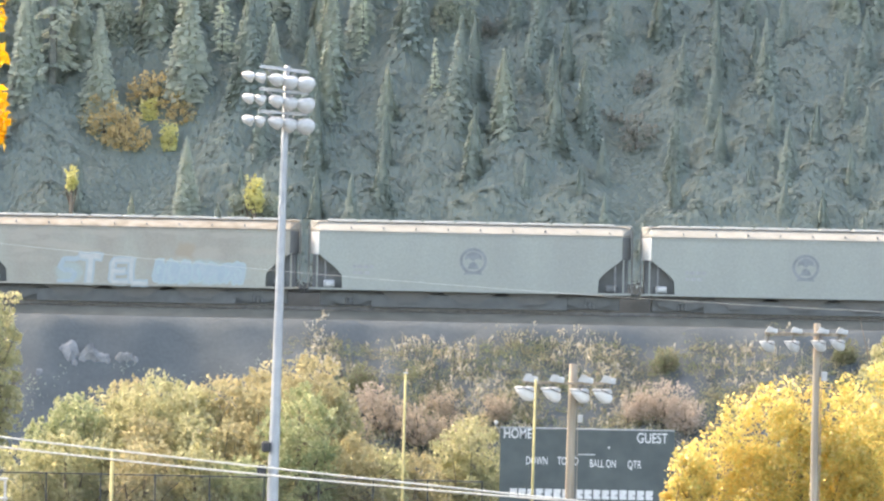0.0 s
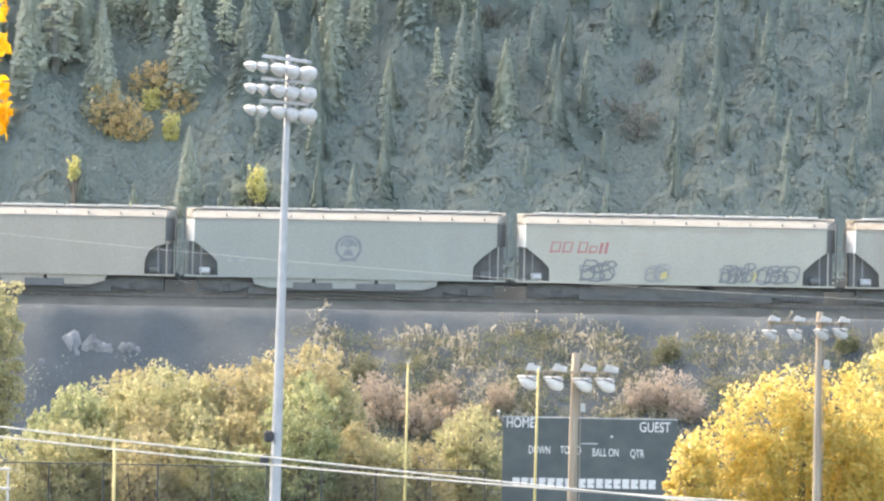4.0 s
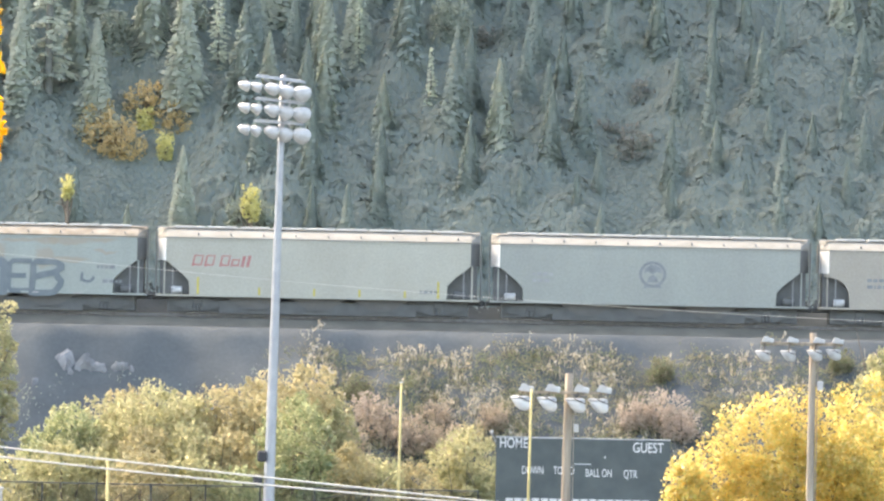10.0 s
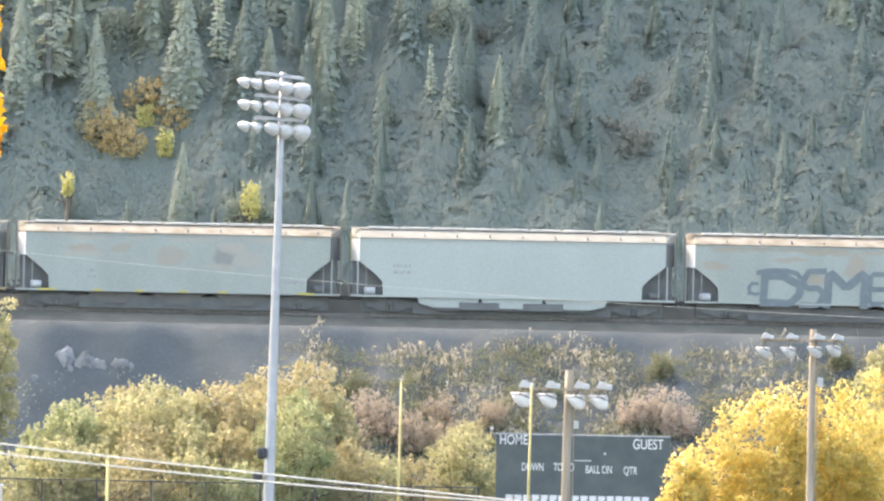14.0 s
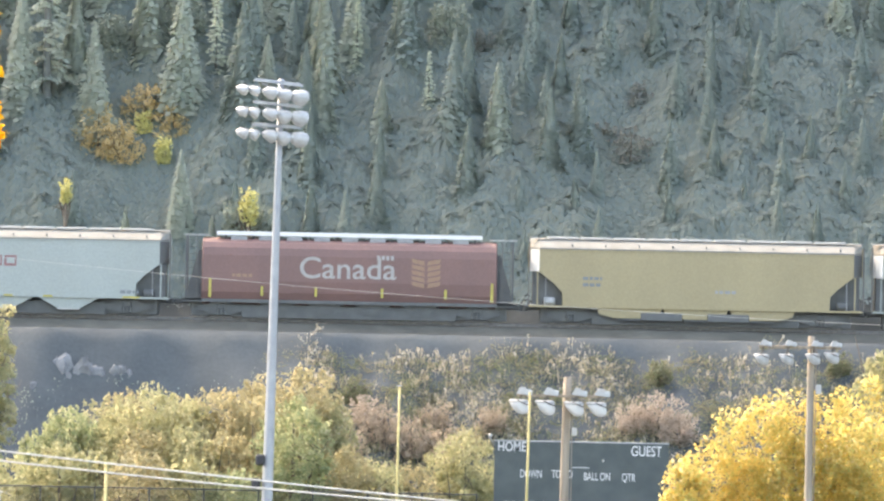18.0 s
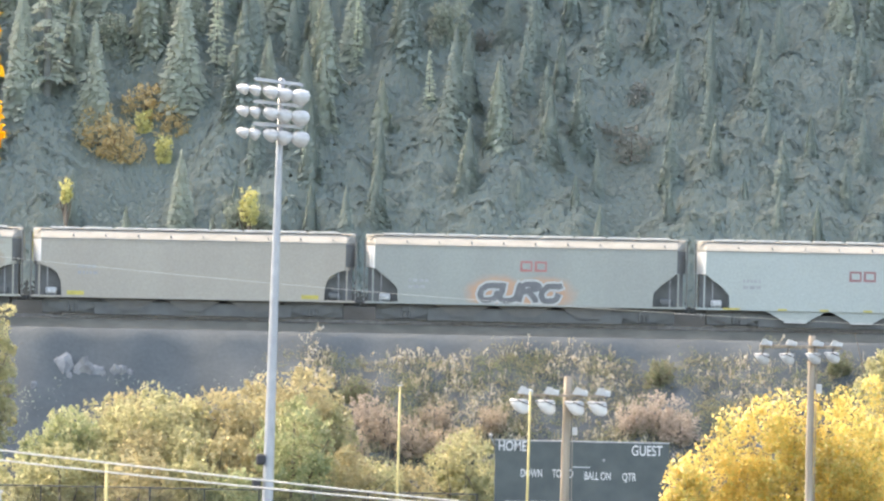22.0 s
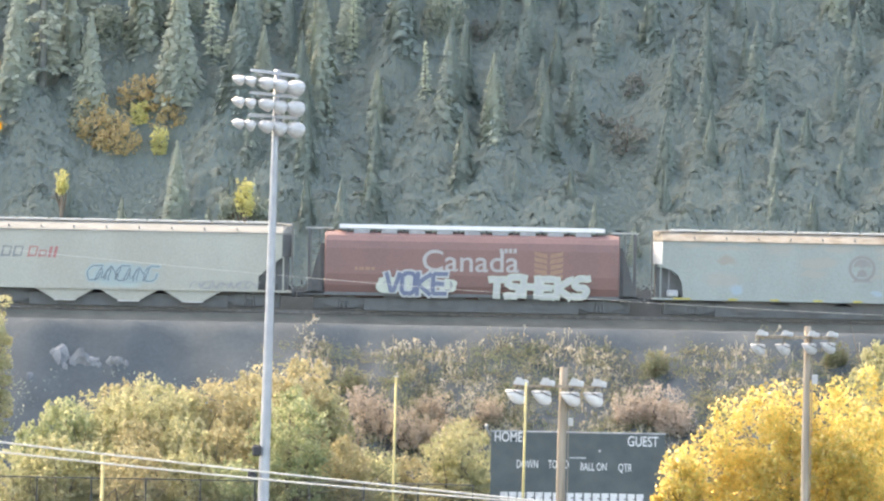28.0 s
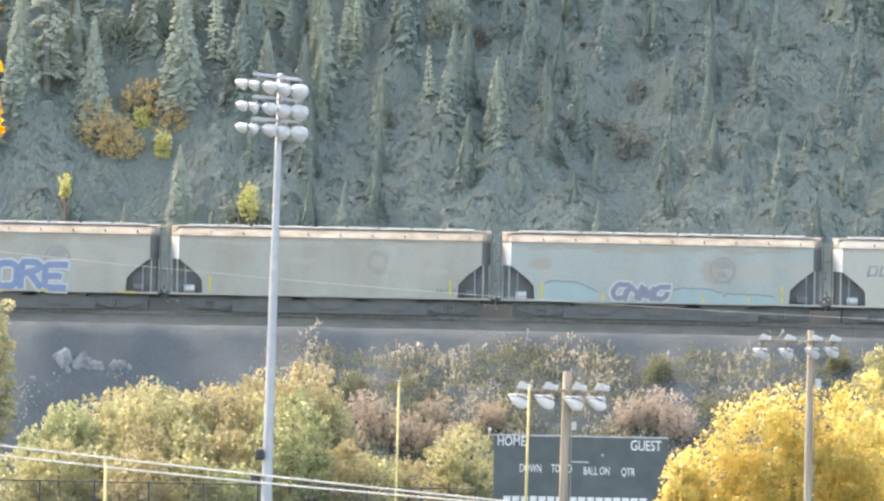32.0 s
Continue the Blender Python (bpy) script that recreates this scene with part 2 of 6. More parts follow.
M["g_pale"] = surface("spray_pale_green", (0.502, 0.534, 0.445), (0.445, 0.479, 0.417), 0.7, scale=3, bump=0.02)

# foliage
# darker grey copy of the bark, toned as if in the hill's shade
M["hill_bark"] = surface("shaded_hill_bark", (0.217, 0.225, 0.203), (0.145, 0.152, 0.138), 0.95, scale=4, fine=25, bump=0.5)
# needles and leaves of the hill are paled and greyed to stand for haze
M["needle"] = foliage("spruce_needles", [(0.328, 0.390, 0.356), (0.354, 0.410, 0.368), (0.388, 0.434, 0.376)], 0.5, sheen=0.1, gloss=0.08)
# warmer and paler needles, a veiling glare put into the colour
M["needle_pale"] = foliage("glare_toned_needles", [(0.448, 0.499, 0.432), (0.485, 0.525, 0.442), (0.536, 0.556, 0.449)], 0.5, sheen=0.1, gloss=0.08)
# light needles that stand for sunlit branch tips
M["needle_tip"] = foliage("sunlit_spruce_tips", [(0.549, 0.601, 0.509), (0.654, 0.693, 0.561), (0.784, 0.810, 0.654)], 0.5, sheen=0.1, gloss=0.08)
M["hill_russet"] = foliage("hazed_russet_leaves", [(0.300, 0.335, 0.310), (0.328, 0.336, 0.304), (0.360, 0.338, 0.302)], 0.5, gloss=0.08)
M["hill_leaf"] = foliage("dull_hill_leaves", [(0.345, 0.400, 0.342), (0.380, 0.421, 0.350), (0.430, 0.450, 0.357)], 0.5, sheen=0.1, gloss=0.08)
# orange and yellow bushes stand in shade; their sunlit look is in the colour
M["hill_orange"] = foliage("orange_hill_leaves", [(0.58, 0.51, 0.33), (0.68, 0.55, 0.32), (0.76, 0.60, 0.32)], 0.55, gloss=0.1)
M["hill_yellow"] = foliage("yellow_hill_leaves", [(0.701, 0.650, 0.297), (0.757, 0.715, 0.336), (0.788, 0.750, 0.416)], 0.5)
# the palest tint of the next four ramps stands for leaves glinting in the sun
M["yellow_leaf"] = foliage("yellow_poplar_leaves", [(0.530, 0.470, 0.165), (0.667, 0.494, 0.156), (0.755, 0.619, 0.252), (0.687, 0.521, 0.186), (0.520, 0.520, 0.200), (0.744, 0.637, 0.325), (0.84, 0.76, 0.50)], 0.75)
M["olive_leaf"] = foliage("olive_yellow_leaves", [(0.330, 0.350, 0.215), (0.400, 0.410, 0.245), (0.480, 0.462, 0.270), (0.545, 0.505, 0.310), (0.72, 0.67, 0.47)], 0.6)
M["gold_leaf"] = foliage("tan_gold_leaves", [(0.350, 0.338, 0.215), (0.434, 0.394, 0.240), (0.508, 0.432, 0.258), (0.396, 0.384, 0.245), (0.72, 0.66, 0.45)], 0.6)
M["green_leaf"] = foliage("green_poplar_leaves", [(0.245, 0.305, 0.182), (0.315, 0.366, 0.210), (0.390, 0.420, 0.236), (0.520, 0.520, 0.320), (0.75, 0.71, 0.50)], 0.6)
M["red_leaf"] = foliage("dull_red_shrub_leaves", [(0.339, 0.286, 0.226), (0.436, 0.360, 0.287), (0.510, 0.426, 0.336), (0.389, 0.383, 0.275)], 0.5)
M["pink_leaf"] = foliage("pinkish_shrub_leaves", [(0.394, 0.331, 0.280), (0.516, 0.435, 0.365), (0.625, 0.544, 0.451)], 0.5)
M["weed"] = foliage("bank_weeds", [(0.160, 0.180, 0.118), (0.190, 0.222, 0.132), (0.246, 0.266, 0.158), (0.275, 0.246, 0.166), (0.334, 0.310, 0.205), (0.533, 0.516, 0.413)], 0.45, patch=0.6)
M["dry"] = foliage("dry_seed_heads", [(0.385, 0.319, 0.226), (0.496, 0.445, 0.345), (0.586, 0.567, 0.513)], 0.45)
M["orange_leaf"] = foliage("orange_maple_leaves", [(0.773, 0.319, 0.014), (0.831, 0.435, 0.022), (0.842, 0.551, 0.043)], 0.5)


# ---- building helpers ----
def mesh_of(name, bm, material, smooth=False):
    me = bpy.data.meshes.new(name)
    bmesh.ops.recalc_face_normals(bm, faces=bm.faces[:])
    bm.to_mesh(me)
    bm.free()
    me.materials.append(material)
    if smooth:
        me.polygons.foreach_set("use_smooth", [True] * len(me.polygons))
    return me


def part(name, bm, material, parent=None, label="", at=None, smooth=False):
    """One mesh object; bm may be a bmesh or a mesh that other parts share."""
    me = mesh_of(name, bm, material, smooth) if isinstance(bm, bmesh.types.BMesh) else bm
    ob = new(name, me)
    if parent:
        ob.parent = parent
    if at is not None:
        ob.matrix_basis = at if isinstance(at, Matrix) else Matrix.Translation(at)
    return tagged(ob, label)


def thing(name, label, category, group="", at=(0, 0, 0), kind=""):
    ob = new(name)
    ob.empty_display_size = 0.2
    ob.matrix_basis = at if isinstance(at, Matrix) else Matrix.Translation(at)
    return tagged(ob, label, category, group, kind)


def box(bm, x0, x1, y0, y1, z0, z1, bevel=0.0):
    g = bmesh.ops.create_cube(bm, size=1.0, matrix=Matrix.Translation(((x0 + x1) / 2, (y0 + y1) / 2, (z0 + z1) / 2)) @ Matrix.Diagonal((abs(x1 - x0), abs(y1 - y0), abs(z1 - z0), 1)))
    if bevel:
        es = list({e for v in g["verts"] for e in v.link_edges})
        bmesh.ops.bevel(bm, geom=es, offset=bevel, segments=1, affect="EDGES")
    return bm


def boxes(*bs, bevel=0.0):
    bm = bmesh.new()
    for b in bs:
        box(bm, *b, bevel=bevel)
    return bm


def tube(bm, pts, radii, sides=8, caps=True):
    """A round bar through the points, with a radius at each."""
    pts = [V3(p) for p in pts]
    if not isinstance(radii, (list, tuple)):
        radii = [radii] * len(pts)
    rings = []
    for i, p in enumerate(pts):
        d = (pts[min(i + 1, len(pts) - 1)] - pts[max(i - 1, 0)]).normalized()
        a = d.cross(V3((0, 1, 0)) if abs(d.y) < 0.9 else V3((1, 0, 0))).normalized()
        b = d.cross(a)
        rings.append([bm.verts.new(p + radii[i] * (math.cos(k * math.tau / sides) * a + math.sin(k * math.tau / sides) * b)) for k in range(sides)])
    for r, s in zip(rings, rings[1:]):
        for k in range(sides):
            bm.faces.new((r[k], r[(k + 1) % sides], s[(k + 1) % sides], s[k]))
    if caps:
        bm.faces.new(rings[0][::-1])
        bm.faces.new(rings[-1])
    return bm


def lathe(bm, profile, m=Matrix(), sides=14):
    """A turned shape: (radius, height) pairs round the z axis, moved by m."""
    rings = [[bm.verts.new(m @ V3((r * math.cos(k * math.tau / sides), r * math.sin(k * math.tau / sides), z))) for k in range(sides)] for r, z in profile]
    for r, s in zip(rings, rings[1:]):
        for k in range(sides):
            bm.faces.new((r[k], r[(k + 1) % sides], s[(k + 1) % sides], s[k]))
    bm.faces.new(rings[0][::-1])
    bm.faces.new(rings[-1])
    return bm


def prism(bm, pts, y0, y1):
    """An upright plate: outline in x and z, from y0 to y1."""
    f = [bm.verts.new((x, y0, z)) for x, z in pts]
    b = [bm.verts.new((x, y1, z)) for x, z in pts]
    bm.faces.new(f)
    bm.faces.new(b[::-1])
    for i in range(len(pts)):
        j = (i + 1) % len(pts)
        bm.faces.new((f[i], b[i], b[j], f[j]))
    return bm


def ribbon(bm, pts, w, y0=0.0, y1=0.004):
    """A painted or cut stroke of width w along points in x and z."""
    pts = [np.array(p, float) for p in pts]
    lo, hi = [], []
    for i, p in enumerate(pts):
        d = pts[min(i + 1, len(pts) - 1)] - pts[max(i - 1, 0)]
        d = d / (np.hypot(*d) + 1e-9)
        nrm = np.array((-d[1], d[0])) * w / 2
        lo.append(p - nrm)
        hi.append(p + nrm)
    rows = [[bm.verts.new((q[0], y, q[1])) for q, y in ((lo[i], y0), (hi[i], y0), (hi[i], y1), (lo[i], y1))] for i in range(len(pts))]
    for r, s in zip(rows, rows[1:]):
        for k in range(4):
            bm.faces.new((r[k], s[k], s[(k + 1) % 4], r[(k + 1) % 4]))
    bm.faces.new(rows[0])
    bm.faces.new(rows[-1][::-1])
    return bm


def arc(cx, cz, rx, rz, a0, a1, n=8):
    return [(cx + rx * math.cos(radians(a0 + (a1 - a0) * i / n)), cz + rz * math.sin(radians(a0 + (a1 - a0) * i / n))) for i in range(n + 1)]


def text_mesh(name, words, height, material, shear=0.0, width=None, thick=0.004):
    """Raised lettering facing -y, its lower left corner at the origin."""
    cu = bpy.data.curves.new(name, "FONT")
    cu.body, cu.size, cu.extrude, cu.shear, cu.offset = words, height / 0.70, thick / 2, shear, height * 0.012
    tmp = bpy.data.objects.new(name, cu)
    scene.collection.objects.link(tmp)
    me = bpy.data.meshes.new_from_object(tmp.evaluated_get(bpy.context.evaluated_depsgraph_get()))
    bpy.data.objects.remove(tmp)
    co = np.empty(len(me.vertices) * 3)
    me.vertices.foreach_get("co", co)
    co = co.reshape(-1, 3)
    co[:, 0] -= co[:, 0].min()
    if width:
        co[:, 0] *= width / co[:, 0].max()
    co = np.stack([co[:, 0], -co[:, 2], co[:, 1]], 1)
    me.vertices.foreach_set("co", co.ravel())
    me.materials.clear()
    me.materials.append(material)
    me.name = name
    return me


def quads_mesh(name, verts, material):
    """verts: (n, 4, 3), one folded leaf each: base, side, tip, side."""
    n = len(verts)
    me = bpy.data.meshes.new(name)
    me.vertices.add(n * 4)
    me.vertices.foreach_set("co", np.asarray(verts, np.float32).ravel())
    base = np.arange(n)[:, None] * 4
    tri = np.concatenate([base + [0, 1, 2], base + [0, 2, 3]], 1).ravel()
    me.loops.add(n * 6)
    me.loops.foreach_set("vertex_index", tri.astype(np.int32))
    me.polygons.add(n * 2)
    me.polygons.foreach_set("loop_start", np.arange(0, n * 6, 3, dtype=np.int32))
    me.update(calc_edges=True)
    me.materials.append(material)
    return me


def quad_corners(me):
    """The corners of a mesh of loose quads, as an array of quads."""
    co = np.empty(len(me.vertices) * 3, np.float32)
    me.vertices.foreach_get("co", co)
    return co.reshape(-1, 4, 3)


def leaf_quads(rng, pos, size, out=None, slim=0.75, droop=0.3):
    """Folded leaves at the positions, turned at random, facing outwards where out is given."""
    n = len(pos)
    d = rng.normal(size=(n, 3))
    d[:, 2] -= droop
    d /= np.linalg.norm(d, axis=1, keepdims=True)
    o = rng.normal(size=(n, 3))
    if out is not None:
        o = o * 0.8 + out
    s = np.cross(d, o)
    s /= np.linalg.norm(s, axis=1, keepdims=True) + 1e-9
    up = np.cross(s, d)
    L = size * rng.uniform(0.7, 1.3, (n, 1))
    a = pos - d * L / 2
    b = pos + d * L / 2
    fold = up * L * 0.12
    return np.stack([a, pos + s * L * slim / 2 + fold, b, pos - s * L * slim / 2 + fold], 1)


def crown_points(rng, centre, radii, n, lobes, lobe_size, fill=0.35, lift=0.0):
    """Leaf places in clumps: lobes scattered through an ellipsoid, leaves on and in each lobe."""
    i = np.arange(lobes) + 0.5
    th, zz = i * 2.39996, 1 - 2 * i / lobes
    c = np.stack([np.sqrt(1 - zz * zz) * np.cos(th), np.sqrt(1 - zz * zz) * np.sin(th), zz], 1) + rng.normal(size=(lobes, 3)) * 0.08
    c *= rng.uniform(fill, 1.0, (lobes, 1)) ** 0.4 * rng.choice([1.0, 1.0, 1.0, 0.6], (lobes, 1))
    c[:, 2] += lift * (1 - np.abs(c[:, 0]))
    ph = rng.uniform(0, 6.3, 3)
    uneven = 0.9 + 0.16 * np.sin(3 * th + ph[0]) * np.sin(2.5 * zz + ph[1]) + 0.10 * np.sin(7 * th + ph[2]) + rng.normal(size=lobes) * 0.07
    c *= uneven[:, None]
    rr = lobe_size * rng.uniform(0.45, 1.3, lobes)
    k = rng.integers(0, lobes, n)
    p = rng.normal(size=(n, 3))
    p /= np.linalg.norm(p, axis=1, keepdims=True)
    out = p.copy()
    p *= rng.uniform(0.25, 1.0, (n, 1)) ** 0.5
    pos = np.array(centre) + c[k] * np.array(radii) + p * rr[k][:, None] * np.array((1, 1, 0.85))
    loose = rng.uniform(size=n) < 0.22
    q = rng.normal(size=(n, 3))
    q *= (rng.uniform(0.3, 1.08, (n, 1)) ** 0.5) / np.linalg.norm(q, axis=1, keepdims=True)
    pos[loose] = (np.array(centre) + q * np.array(radii))[loose]
    return pos, out


def broadleaf(name, label, category, base, top, radii, material, leaves=9000, size=0.13, lobes=60, lobe=0.0, bark="bark", seed=1, group="", centre_z=None, shift=(0, 0), limbs=9, shoots=0, shoot=1.0):
    """A tree: tapered trunk, forking limbs and a crown of single leaves in clumps."""
    rng = np.random.default_rng(seed)
    t = thing(name, label, category, group, base)
    h = top - base[2]
    cz = (centre_z - base[2]) if centre_z is not None else h - radii[2]
    c = (shift[0], shift[1], cz)
    r0 = 0.022 * h + 0.03
    bm = bmesh.new()
    tube(bm, [(0, 0, -0.3), (0.04 * h * rng.normal() * 0.3, 0, h * 0.3), (shift[0] * 0.5, shift[1] * 0.5, cz * 0.8), (shift[0], shift[1], h * 0.93)], [r0 * 1.3, r0, r0 * 0.7, 0.02])
    part("trunk", bm, M[bark], t)
    for i in range(limbs):
        a = rng.uniform(0, math.tau)
        z0 = rng.uniform(0.35, 0.75) * cz
        e = V3((c[0] + radii[0] * 0.8 * math.cos(a), c[1] + radii[1] * 0.8 * math.sin(a), cz + radii[2] * rng.uniform(-0.4, 0.75)))
        s = V3((shift[0] * z0 / h, shift[1] * z0 / h, z0))
        bm = bmesh.new()
        mid = s.lerp(e, 0.5) + V3((rng.normal() * 0.2, rng.normal() * 0.2, 0.05 * h))
        tube(bm, [s, mid, e], [r0 * 0.45, r0 * 0.25, 0.015], 6)
        for q in range(3):
            w = mid.lerp(e, rng.uniform(0.1, 0.8))
            tube(bm, [w, w + V3(rng.normal(size=3)) * 0.12 * h * 0.6 + V3((0, 0, 0.06 * h))], [r0 * 0.15, 0.008], 5)
        part("limb", bm, M[bark], t)
    pos, out = crown_points(rng, c, radii, leaves, lobes, lobe or min(radii) * 0.3)
    # leafy shoots that stand out of the top
    for q in range(shoots):
        a = rng.uniform(0, math.tau)
        r = rng.uniform(0, 0.85) ** 0.7
        foot = np.array((c[0] + radii[0] * r * math.cos(a), c[1] + radii[1] * r * math.sin(a), cz + radii[2] * 0.9 * math.sqrt(1 - r * r)))
        ln = rng.uniform(0.3, 0.8) * shoot
        k = int(26 * ln) + 6
        u = rng.uniform(0, 1, (k, 1))
        sp = foot + u * np.array((0.25 * math.cos(a), 0.25 * math.sin(a), 1.0)) * ln + rng.normal(size=(k, 3)) * 0.12 * (1.2 - u)
        pos = np.concatenate([pos, sp])
        out = np.concatenate([out, rng.normal(size=(k, 3))])
    keep = pos[:, 2] > 0.1
    part("crown", quads_mesh("crown", leaf_quads(rng, pos[keep], size, out[keep]), material), material, t)
    return t


def conifer_mesh(seed, h, r, material, droop=0.35, density=1.0):
    """Spruce crown: whorls of drooping boughs, each a spray of needle twigs."""
    rng = np.random.default_rng(seed)
    P, D, L = [], [], []
    z = 0.08 * h
    while z < h * 0.985:
        f = 1 - z / h
        gap = (0.22 + 0.30 * f) * h / 12
        reach = r * (f ** 0.85) * rng.uniform(0.75, 1.15) + 0.05
        nb = max(4, int((5 + 7 * f) * density))
        for a in rng.uniform(0, math.tau, nb):
            rr = reach * rng.uniform(0.6, 1.12)
            off = rng.uniform(-0.5, 0.5) * gap
            steps = max(2, int(rr / 0.28))
            for s in range(steps):
                u = (s + rng.uniform(0.3, 1)) / steps
                dz = -droop * rr * u * u + 0.12 * rr * u
                ca, sa = math.cos(a), math.sin(a)
                p = (rr * u * ca, rr * u * sa, z + dz + off)
                for side in (-1, 0, 1):
                    b = a + side * 0.9
                    P.append(p)
                    D.append((math.cos(b), math.sin(b), -droop * (0.6 + u) + rng.normal() * 0.15))
                    L.append(rng.uniform(0.28, 0.5) * (0.6 + 0.6 * f))
        z += gap * rng.uniform(0.8, 1.2)
    P, D, L = np.array(P), np.array(D), np.array(L)[:, None]
    D /= np.linalg.norm(D, axis=1, keepdims=True)
    up = rng.normal(size=P.shape) * 1.1 + (0, 0, 0.7)
    S = np.cross(D, up)
    S /= np.linalg.norm(S, axis=1, keepdims=True)
    a, b = P, P + D * L
    mid = P + D * L * 0.45 - np.array((0, 0, 0.05))
    return quads_mesh("crown", np.stack([a, mid + S * L * 0.22, b, mid - S * L * 0.22], 1), material)


def spruce_shell(seed, h, r, material, n=1800):
    """Closed spruce crown: overlapping flat sprays on a ragged, tiered cone."""
    rng = np.random.default_rng(seed)
    u = 1 - np.sqrt(rng.uniform(0, 1, n))
    u[: n // 8] = rng.uniform(0.7, 1.0, n // 8)
    a = rng.uniform(0, math.tau, n)
    ph = rng.uniform(0, math.tau, 4)
    tiers = 11
    reach = r * (1 - u) ** 0.8 * (0.90 + 0.10 * ((u * tiers + 0.35 * np.sin(2 * a + ph[0])) % 1)) * (1 + 0.12 * np.sin(3 * a + ph[1] + 5 * u) + 0.08 * np.sin(7 * a + ph[2]))
    reach *= rng.uniform(0.72, 1.2, n)
    ca, sa = np.cos(a), np.sin(a)
    P = np.stack([reach * ca, reach * sa, h * (0.05 + 0.95 * u)], 1)
    D = np.stack([ca, sa, -0.7 + 0.3 * rng.normal(size=n)], 1) + rng.normal(size=(n, 3)) * 0.22
    D /= np.linalg.norm(D, axis=1, keepdims=True)
    # sprays tilt towards the camera, which evens out their shading like haze
    up = np.stack([0.6 * ca, 0.6 * sa - 0.5, np.ones(n)], 1) + rng.normal(size=(n, 3)) * 0.12
    S = np.cross(D, up)
    S /= np.linalg.norm(S, axis=1, keepdims=True)
    L = (0.48 * rng.uniform(0.6, 1.35, n) * (0.45 + 0.75 * (1 - u)))[:, None] * (h / 10) ** 0.5
    mid = P - np.array((0, 0, 0.03))
    sprays = np.stack([P - D * L * 0.5, mid + S * L * 0.42, P + D * L * 0.5, mid - S * L * 0.42], 1)
    # inner cone added to close the dark gaps between sprays
    core = []
    for i in range(8):
        for k in range(12):
            q = [((1 - f) ** 0.8 * r * 0.74, 0.05 + 0.95 * f, k + dk) for f, dk in ((i / 8, 0), (i / 8, 1), ((i + 1) / 8, 1), ((i + 1) / 8, 0))]
            core.append([(w * math.cos(b * math.tau / 12), w * math.sin(b * math.tau / 12), f * h) for w, f, b in q])
    return quads_mesh("crown", np.concatenate([sprays, np.array(core)]), material)


# ---- ground ----
def smooth(a, b, v):
    u = np.clip((v - a) / (b - a), 0, 1)
    return u * u * (3 - 2 * u)


def relief(x, y):
    """The height of the ground: viewing slope, playing field, railway bank, track bench, wooded hill."""
    x, y = np.asarray(x, float), np.asarray(y, float)
    steep = 1 - smooth(-11.5, -6.5, x)
    foot = 376 + steep * 9.0 + 0.8 * np.sin(x * 0.33) + 0.4 * np.sin(x * 0.9 + 1)
    edge = 394.5 + 0.35 * np.sin(x * 0.5 + 2) + 0.2 * np.sin(x * 1.3)
    bank = np.clip((y - foot) / (edge - foot), 0, 1)
    lip = np.clip((y - edge + 0.6) / 0.6, 0, 1)
    z = 15.8 * (1 - smooth(2, 60, y)) + 12.9 * np.clip(bank / (1 - 0.6 / (edge - foot)), 0, 1) + 1.0 * lip
    rough = np.where((bank > 0.02) & (bank < 0.9), 1.0, 0.0)
    z = z + rough * (1 - 0.7 * steep) * (0.22 * np.sin(x * 1.7 + y * 0.8) + 0.16 * np.sin(x * 3.1 - y * 2.3) + 0.10 * np.sin(x * 5.3 + y * 4.1))
    rise = np.clip(y - 409, 0, 120)
    z = z + 0.86 * rise + np.clip(rise, 0, 1) * (0.35 * np.sin(x * 0.45 + y * 0.3) + 0.25 * np.sin(x * 1.1 - y * 0.7))
    return z


def build_ground():
    xs = np.unique(np.concatenate([np.linspace(-4200, -200, 12), np.linspace(-200, -62, 16), np.arange(-62, 62.1, 0.7), np.linspace(62, 200, 16), np.linspace(200, 4200, 12)]))
    ys = np.unique(np.concatenate([np.linspace(-2500, -10, 10), np.linspace(-10, 70, 25), np.linspace(70, 366, 20), np.arange(366, 412, 0.5), np.arange(412, 470, 1.2), np.linspace(470, 540, 10), np.linspace(540, 4500, 12)]))
    X, Y = np.meshgrid(xs, ys)
    Z = relief(X, Y)
    nx, ny = len(xs), len(ys)
    i = np.arange(nx * ny).reshape(ny, nx)
    quads = np.stack([i[:-1, :-1], i[:-1, 1:], i[1:, 1:], i[1:, :-1]], -1).reshape(-1, 4)
    me = bpy.data.meshes.new("ground")
    me.from_pydata(np.stack([X, Y, Z], -1).reshape(-1, 3).tolist(), [], quads.tolist())
    me.polygons.foreach_set("use_smooth", [True] * len(me.polygons))
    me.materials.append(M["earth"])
    me.materials.append(M["brush"])
    me.materials.append(M["gap_earth"])
    # index 2 is the darkened strip behind the track, a painted shade
    wooded = np.where(Y[:-1, :-1] > 411, 1, np.where(Y[:-1, :-1] > 401, 2, 0)).ravel().astype(np.int32)
    me.polygons.foreach_set("material_index", wooded)
    tagged(new("ground", me), "field, bare earth bank and wooded hillside ground", "ground", kind="structure")


build_ground()
RAIL_Z = 14.54
TRACK_Y = 400.0


